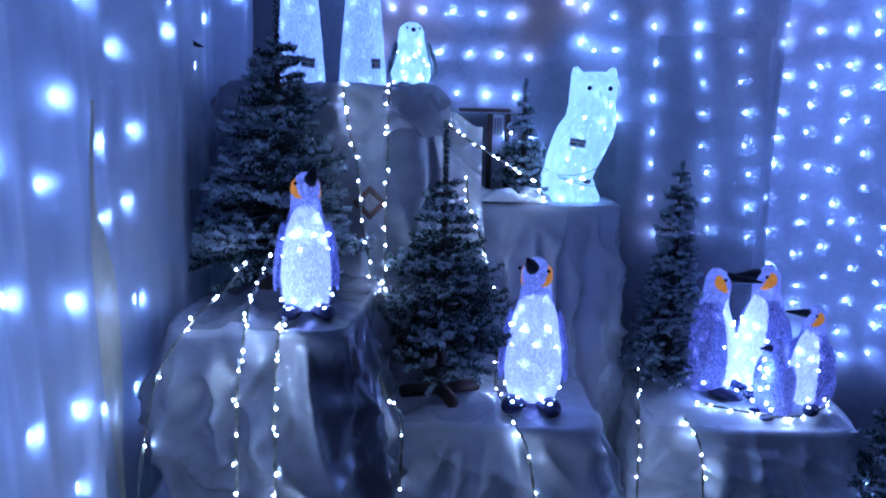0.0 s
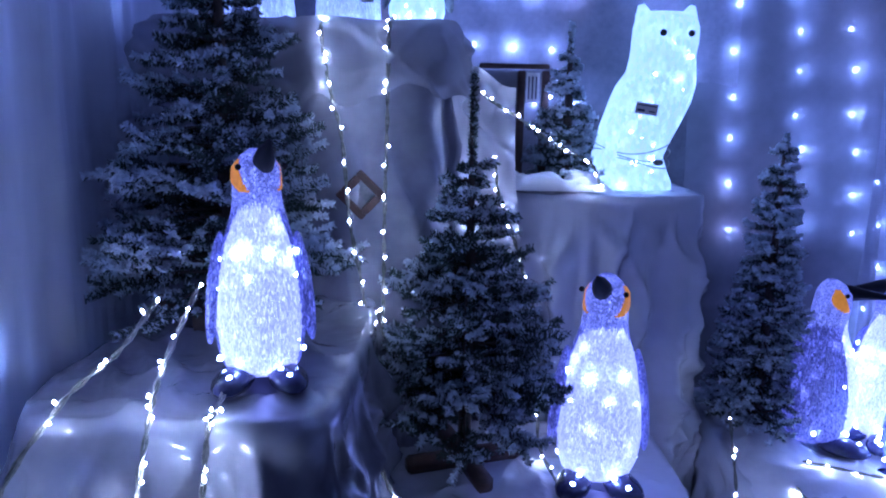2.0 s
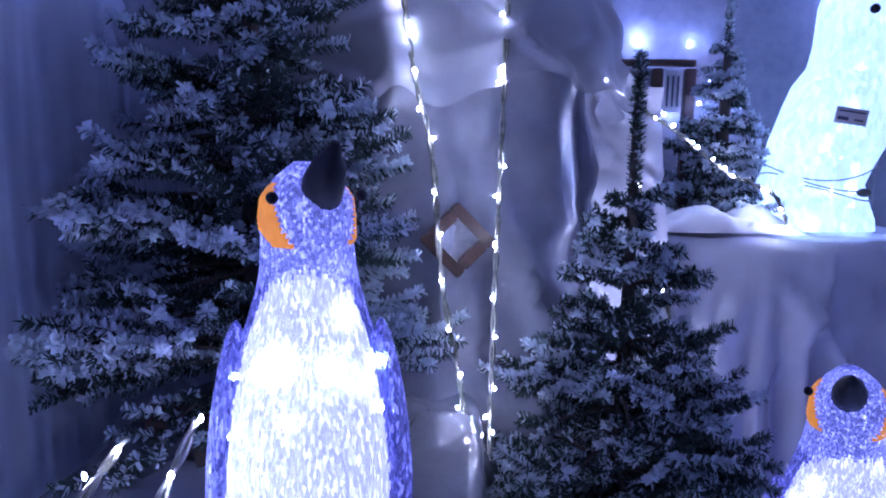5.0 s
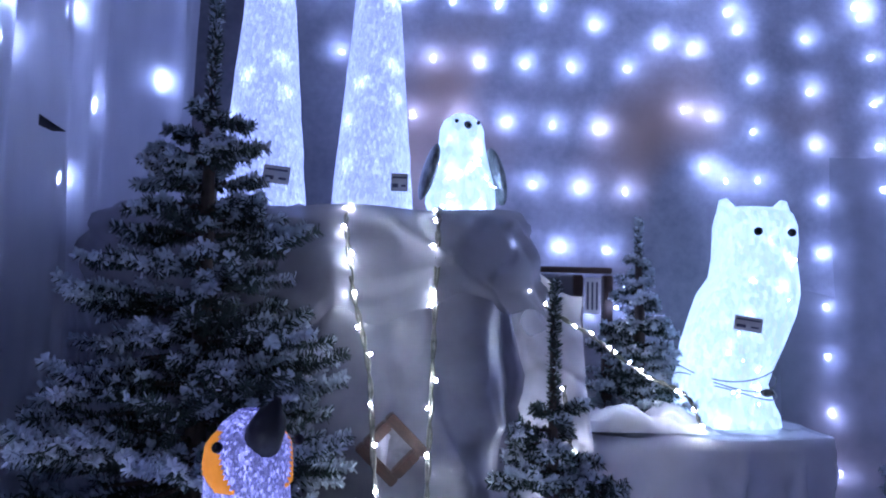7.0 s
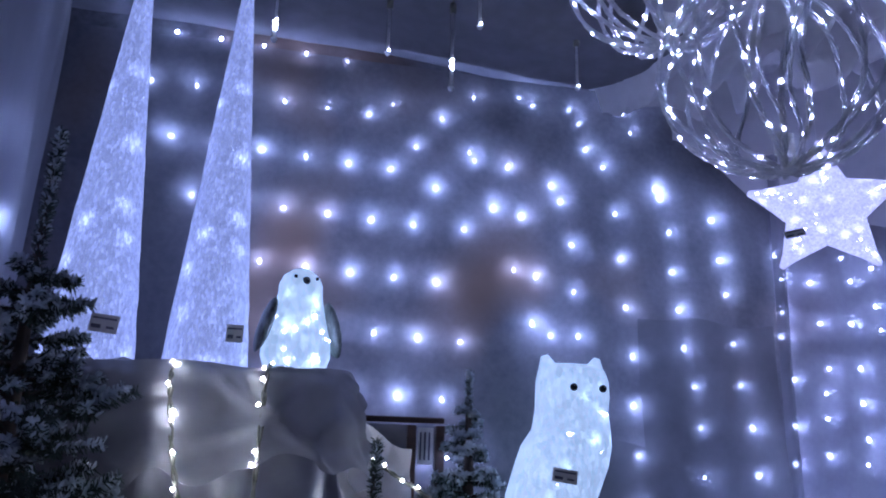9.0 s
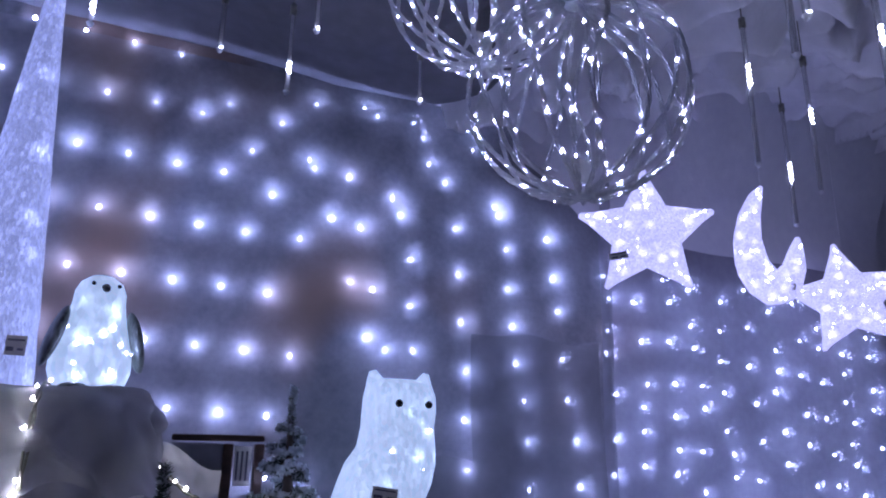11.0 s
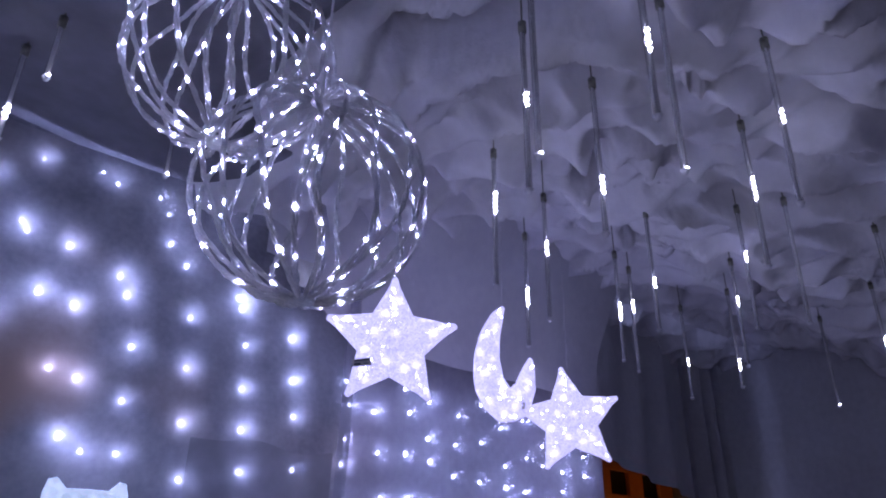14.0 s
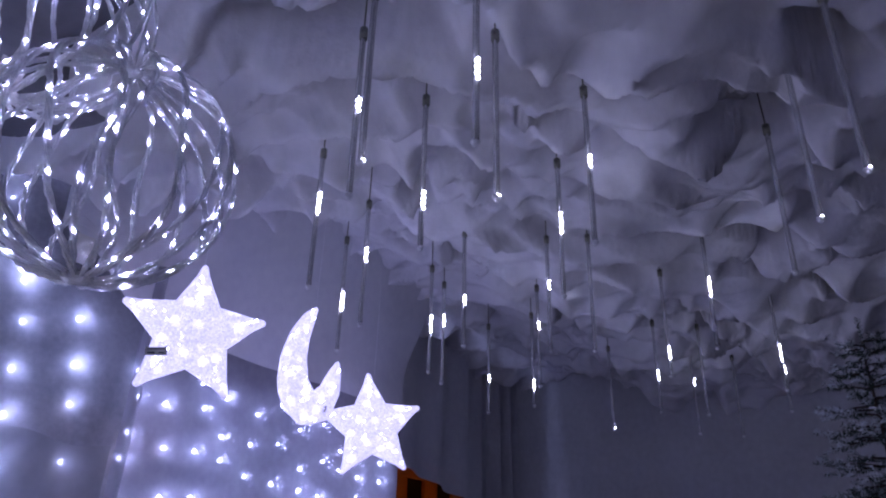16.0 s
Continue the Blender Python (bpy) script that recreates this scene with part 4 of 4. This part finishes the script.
def star(at, r, turn, roll, label):
    root = thing("star_light", at, label, "star light", "hanging stars", turn=turn)
    m = Mesh()
    outline = []
    for k in range(10):
        a = math.pi / 2 + k * math.pi / 5 + radians(roll)
        outline.append((math.cos(a), math.sin(a), r * 0.985 if k % 2 == 0 else r * 0.5))
    pts = []
    for k in range(10):
        c, s, q = outline[k]
        c2, s2, q2 = outline[(k + 1) % 10]
        steps = (0.0, 0.05, 0.3, 0.6, 0.85) if k % 2 == 0 else (0.0, 0.15, 0.4, 0.7, 0.95)
        for t in steps:
            w = 0.035 * r
            if (k % 2 == 0 and t == 0.05) or (k % 2 == 1 and t == 0.95):
                s0 = 1 if k % 2 == 0 else -1
                tc, ts, tq = (c, s, q) if k % 2 == 0 else (c2, s2, q2)
                pts.append((tc * (tq - 0.4 * w) - s0 * ts * w, ts * (tq - 0.4 * w) + s0 * tc * w))
                continue
            pts.append(((1 - t) * c * q + t * c2 * q2, (1 - t) * s * q + t * s2 * q2))
    n, rs = len(pts), []
    for k in range(-6, 7):
        f = k / 6
        shrink = math.sqrt(max(1 - abs(f) ** 2.2, 0.0)) * 0.97 + 0.03
        rs.append([(x * (0.15 + 0.85 * shrink), f * r * 0.2, z * (0.15 + 0.85 * shrink)) for x, z in pts])
    m.rings(rs, 0)
    part("shell", m, STARACRYL, root)
    rd, l = random.Random(int(r * 999) + roll), Mesh()
    for i in range(60):
        k = rd.randrange(5)
        a = math.pi / 2 + 2 * math.pi * k / 5 + radians(roll)
        q = r * rd.uniform(0.1, 0.88)
        w = rd.uniform(-1, 1) * 0.16 * r * (1 - q / r)
        sh = min(max((q / r - 0.15) / 0.85, 0.0), 1.0)
        f = max(1 - sh * sh, 0.0) ** (1 / 2.2)
        l.ball((q * math.cos(a) - w * math.sin(a), -f * r * 0.2 * (1 - 0.5 * abs(w) / (0.16 * r)) - 0.001, q * math.sin(a) + w * math.cos(a)), rd.uniform(0.0016, 0.003), 0, 6, 4)
    tagged(part("led_lights", l, SPARK, root), kind="stuff")
    hang(root, r * 0.95, 2.9 - at[2])
    return root


star((1.191, 2.615, 2.213), 0.196, -34, -1, "large lit acrylic star hanging by the wall")
star((2.064, 2.685, 2.128), 0.196, -44, 7, "second lit acrylic star turned slightly askew")
tag((1.098, 2.619, 2.139), (0.05, 0.02), -28, -10, "small tag on the hanging star")


def moon(at, label):
    root = thing("moon_light", at, label, "moon light", turn=-25)
    spine = ((0.004, 0.218, 0.008), (-0.022, 0.18, 0.026), (-0.052, 0.11, 0.04), (-0.068, 0.03, 0.05), (-0.06, -0.06, 0.06), (-0.015, -0.128, 0.066), (0.045, -0.13, 0.058), (0.085, -0.065, 0.042), (0.104, 0.005, 0.024), (0.112, 0.04, 0.008))
    rs = []
    for k in range(37):
        q = k / 36 * (len(spine) - 1)
        i = min(int(q), len(spine) - 2)
        t = soft(q - i) * 0.4 + (q - i) * 0.6
        x, z, w = [k0 * (spine[i][c] * (1 - t) + spine[i + 1][c] * t) for c, k0 in enumerate((0.84, 0.92, 0.84))]
        dx, dz = spine[i + 1][0] - spine[i][0], spine[i + 1][1] - spine[i][1]
        d = Vector((-dz, 0, dx)).normalized()
        rs.append([Vector((x, 0, z)) + d * (w * math.cos(u)) + Vector((0, 0.7 * w * math.sin(u), 0)) for u in [2 * math.pi * b / 18 for b in range(18)]])
    part("shell", Mesh().rings(rs), STARACRYL, root)
    rd, l = random.Random(6), Mesh()
    for i in range(26):
        ring = rs[rd.randrange(2, 34)]
        p = ring[rd.choice((11, 12, 13, 14, 15))]
        l.ball((p[0], p[1] - 0.001, p[2]), 0.0026, 0, 6, 4)
    tagged(part("led_lights", l, SPARK, root), kind="stuff")
    hang(root, 0.215, 2.9 - at[2])
    return root


moon((1.640, 2.610, 2.225), "lit acrylic crescent moon hanging between two stars")
tag((1.654, 2.569, 2.106), (0.05, 0.02), -25, 12, "small tag on the hanging moon")


# ---- falling-light tubes ----
def meteor_tube(at, length, seed):
    """A clear tube under the ceiling with one lit stretch."""
    rd = random.Random(seed)
    root = thing("meteor_tube_light", at, "clear hanging tube with a short run of falling light", "tube light", "meteor tubes")
    part("tube", Mesh().pipe([(0, 0, 0), (0, 0, -length)], 0.0058, seg=10), TUBE, root)
    part("cap", Mesh().pipe([(0, 0, 0.012), (0, 0, -0.012)], 0.0082, seg=10), CABLE, root)
    part("end_cap", Mesh().pipe([(0, 0, -length), (0, 0, -length - 0.008)], [0.0078, 0.004], seg=10), CLEAR, root)
    part("led_board", Mesh().box((-0.0035, -0.0012, -length + 0.004), (0.0035, 0.0012, -0.01)), STRIP, root, smooth=False)
    part("cord", Mesh().pipe([(0, 0, 0.01), (0.004, 0.003, 0.1), (0.0, 0.0, 0.2)], 0.0018, seg=5), CABLE, root)
    kind = rd.random()
    if kind < 0.8:
        run = rd.choice((0.0, 0.03, 0.045, 0.065)) or 0.006
        z0 = -length + 0.004 if run < 0.01 else -length * rd.uniform(0.25, 0.75)
        l = Mesh()
        for i in range(max(1, int(run / 0.006))):
            l.ball((0.0028 * (-1) ** i, -0.003, z0 - 0.006 * i), (0.0028, 0.0028, 0.003), 0, 6, 4)
        tagged(part("lit_leds", l, TUBELED, root), kind="stuff")
    return root


TUBES = ((0.83, 1.80), (0.76, 1.72), (1.06, 1.81), (0.96, 1.59), (1.2, 1.51), (1.11, 2.14), (1.37, 2.2), (1.52, 2.4), (1.83, 2.29), (1.97, 2.33), (1.65, 2.06), (1.81, 1.87), (1.86, 1.76),
         (1.43, 1.67), (2.22, 1.65), (1.98, 1.46), (1.3, 1.14), (1.53, 1.21), (2.55, 1.37), (2.83, 1.68), (3.33, 1.65), (2.15, 2.06), (1.16, 1.06), (2.44, 2.41), (2.4, 2.2),
         (2.89, 1.4), (2.7, 1.82), (0.8, 1.54), (2.95, 2.09), (3.2, 1.8), (0.17, 2.56), (0.02, 2.58), (-0.24, 2.59), (0.51, 2.62), (0.2, 2.42))
for k, (x, y) in enumerate(TUBES):
    z = 2.57 if k < 30 else 2.60
    meteor_tube((x, y, z), 0.345 if k < 30 else (0.21 if k == 30 else 0.13), k + 3)


# ---- strings of lights over the stands ----
warm_led = Mesh().ball((0, 0, 0), (0.002, 0.002, 0.003), seg=6, row=4).data("led", [WARMLED])


def light_string(points, count, label, seed, thick=0.0048):
    """A rope of clear cable with warm white leds, laid along a smooth line."""
    rd = random.Random(seed)
    root = thing("light_string", (0, 0, 0), label, "string lights", "rope lights")
    pts = [Vector(p) for p in points]
    path = []
    for i in range(len(pts) - 1):
        a, b, c, d = pts[max(i - 1, 0)], pts[i], pts[i + 1], pts[min(i + 2, len(pts) - 1)]
        for k in range(10):
            t = k / 10
            path.append(0.5 * ((2 * b) + (c - a) * t + (2 * a - 5 * b + 4 * c - d) * t * t + (3 * b - a - 3 * c + d) * t ** 3))
    path.append(pts[-1])
    for s in range(2):
        part("cable", Mesh().pipe([p + Vector((0.0025 * math.cos(i * 1.1 + s * 3.14), -0.001, 0.0025 * math.sin(i * 1.1 + s * 3.14))) for i, p in enumerate(path)], thick * 0.5, seg=5), CABLE, root)
    for k in range(count):
        p = path[min(int((k + rd.random()) / count * len(path)), len(path) - 1)]
        b = part("led", warm_led, None, root)
        b.location = p + Vector((rd.uniform(-0.007, 0.007), -0.007, rd.uniform(-0.005, 0.005)))
        b.rotation_euler = (rd.uniform(-1, 1), rd.uniform(-1, 1), 0)
    return root


light_string([(-0.42, 1.80, 1.26), (-0.42, 1.66, 1.19), (-0.42, 1.60, 1.132), (-0.425, 1.555, 1.02), (-0.425, 1.535, 0.85), (-0.42, 1.50, 0.6), (-0.42, 1.48, 0.2)], 22, "rope of warm white lights down the tall block", 1)
light_string([(-0.36, 1.78, 1.16), (-0.35, 1.66, 1.132), (-0.345, 1.60, 1.125), (-0.345, 1.555, 1.0), (-0.34, 1.53, 0.85), (-0.335, 1.50, 0.6), (-0.34, 1.48, 0.2)], 22, "second rope of lights down the tall block", 2)
light_string([(-0.47, 1.78, 1.25), (-0.5, 1.70, 1.19), (-0.55, 1.62, 1.135), (-0.62, 1.56, 0.98), (-0.65, 1.5, 0.6), (-0.65, 1.5, 0.2)], 12, "light rope trailing over the corner of the block", 3)
light_string([(-0.31, 2.27, 1.705), (-0.305, 2.205, 1.67), (-0.29, 2.20, 1.57), (-0.265, 2.20, 1.46), (-0.25, 2.19, 1.3), (-0.22, 2.17, 1.15), (-0.21, 2.10, 1.03), (-0.21, 2.05, 0.8)], 18, "rope of lights hanging from the highest stand", 4)
light_string([(-0.17, 2.30, 1.71), (-0.172, 2.205, 1.67), (-0.175, 2.20, 1.5), (-0.178, 2.19, 1.35), (-0.18, 2.19, 1.2), (-0.18, 2.19, 1.05), (-0.17, 2.18, 0.8)], 18, "light rope hanging below the white penguin", 5)
light_string([(-0.02, 2.5, 1.6), (0.05, 2.48, 1.545), (0.11, 2.48, 1.51), (0.18, 2.52, 1.465), (0.24, 2.56, 1.43), (0.3, 2.52, 1.40), (0.32, 2.50, 1.35)], 14, "light rope slung from the stand to the owl", 6)
light_string([(0.06, 2.46, 1.42), (0.07, 2.45, 1.32), (0.1, 2.44, 1.25), (0.14, 2.42, 1.12), (0.19, 2.38, 0.95), (0.17, 2.3, 0.78), (0.2, 2.06, 0.765), (0.25, 1.945, 0.7), (0.28, 1.90, 0.5), (0.3, 1.87, 0.2)], 22, "light rope winding behind the low table's penguin", 7)
light_string([(0.78, 2.5, 0.67), (0.8, 2.36, 0.65), (0.83, 2.255, 0.6), (0.85, 2.24, 0.45), (0.86, 2.23, 0.2)], 10, "light rope over the penguin family's table", 8)
light_string([(0.66, 2.42, 0.8), (0.645, 2.30, 0.65), (0.64, 2.25, 0.5), (0.64, 2.22, 0.3), (0.64, 2.2, 0.1)], 12, "light rope between two draped tables", 9)
light_string([(-0.17, 1.9, 0.95), (-0.14, 1.93, 0.85), (-0.10, 1.93, 0.78), (-0.1, 1.88, 0.6)], 5, "short light rope at the foot of the fir", 10)


# ---- small things ----
def picture_frame(at, w, h, turn, roll, label):
    root = thing("picture_frame", at, label, "frame", "wooden frames")
    root.matrix_basis = pose(*at, 0, roll, turn)
    t = 0.016
    for lo, hi in (((-w / 2, -0.01, h / 2 - t), (w / 2, 0.01, h / 2)), ((-w / 2, -0.01, -h / 2), (w / 2, 0.01, -h / 2 + t)), ((-w / 2, -0.01, -h / 2 + t), (-w / 2 + t, 0.01, h / 2 - t)), ((w / 2 - t, -0.01, -h / 2 + t), (w / 2, 0.01, h / 2 - t))):
        part("rail", Mesh().box(lo, hi, bevel=0.002), WOOD, root, smooth=False)
    part("backing", Mesh().box((-w / 2 + t, 0.004, -h / 2 + t), (w / 2 - t, 0.008, h / 2 - t)), FELT, root, smooth=False)
    return root


picture_frame((-0.232, 2.23, 1.348), 0.075, 0.075, 10, 45, "small brown wooden frame hanging askew in the fir")
crate = thing("wooden_crate", (0.10, 2.78, 1.33), "dark brown wooden crate behind the small fir", "crate")
for lo, hi in (((-0.075, -0.05, 0.305), (0.115, -0.03, 0.318)), ((0.03, -0.055, 0.0), (0.05, -0.03, 0.30)), ((0.095, -0.055, 0.0), (0.115, -0.03, 0.30))):
    part("slat", Mesh().box(lo, hi, bevel=0.002), WOOD, crate, smooth=False)
part("label_card", Mesh().box((0.053, -0.058, 0.215), (0.088, -0.056, 0.295)), PAPER, crate, smooth=False)
for k in range(3):
    part("print_bar", Mesh().box((0.057 + 0.01 * k, -0.0595, 0.225), (0.061 + 0.01 * k, -0.0585, 0.285)), INK, crate, smooth=False)
part("side_panel", Mesh().box((-0.075, -0.04, 0.0), (0.03, -0.036, 0.30)), PLASTIC, crate, smooth=False)

log = Mesh().pipe([(-0.5, 1.99, 1.15), (-0.42, 2.0, 1.152), (-0.33, 1.99, 1.15)], [0.03, 0.032, 0.03], seg=14)
whole("log", log, BARK, (0, 0, 0), "short brown log lying under the fir", "log")

# amber room beyond the opening
cabinet = thing("cabinet", (4.45, 4.1, 0.0), "amber lit wooden cabinet with dark panes", "cabinet")
part("body", Mesh().box((-0.6, 0.03, 0.0), (0.65, 0.35, 2.45), bevel=0.005), BLACK, cabinet, smooth=False)
for x in (-0.6, -0.2, 0.2, 0.6):
    part("stile", Mesh().box((x - 0.09, 0.0, 1.2), (x + 0.09, 0.03, 2.4), bevel=0.004), AMBERWOOD, cabinet, smooth=False)
for z in (1.25, 1.58, 1.72, 2.05, 2.35):
    part("rail", Mesh().box((-0.6, -0.006, z - 0.07), (0.65, 0.024, z + 0.07), bevel=0.004), AMBERWOOD, cabinet, smooth=False)
lamp = whole("amber_lamp", Mesh().pipe([(3.85, 3.9, 1.70), (5.0, 3.9, 1.70)], 0.012, seg=8), AMBERLAMP, (0, 0, 0), "amber strip light in front of the cabinet", "lamp")

light_string([(0.86, 2.42, 0.672), (0.98, 2.38, 0.664), (1.12, 2.34, 0.66), (1.24, 2.38, 0.664), (1.33, 2.46, 0.676), (1.3, 2.6, 0.69)], 14, "light rope lying in the snow round the penguin family", 12)
whole("torn_hole_flap", sheet(0, 1, 0, 1, 8, 6, lambda u, v: (-0.725 + 0.02 * u * v, 2.15 + 0.035 * u, 1.79 + 0.016 * v * (1 - u))), BLACK, (0, 0, 0), "small dark tear in the white gauze", "tear")
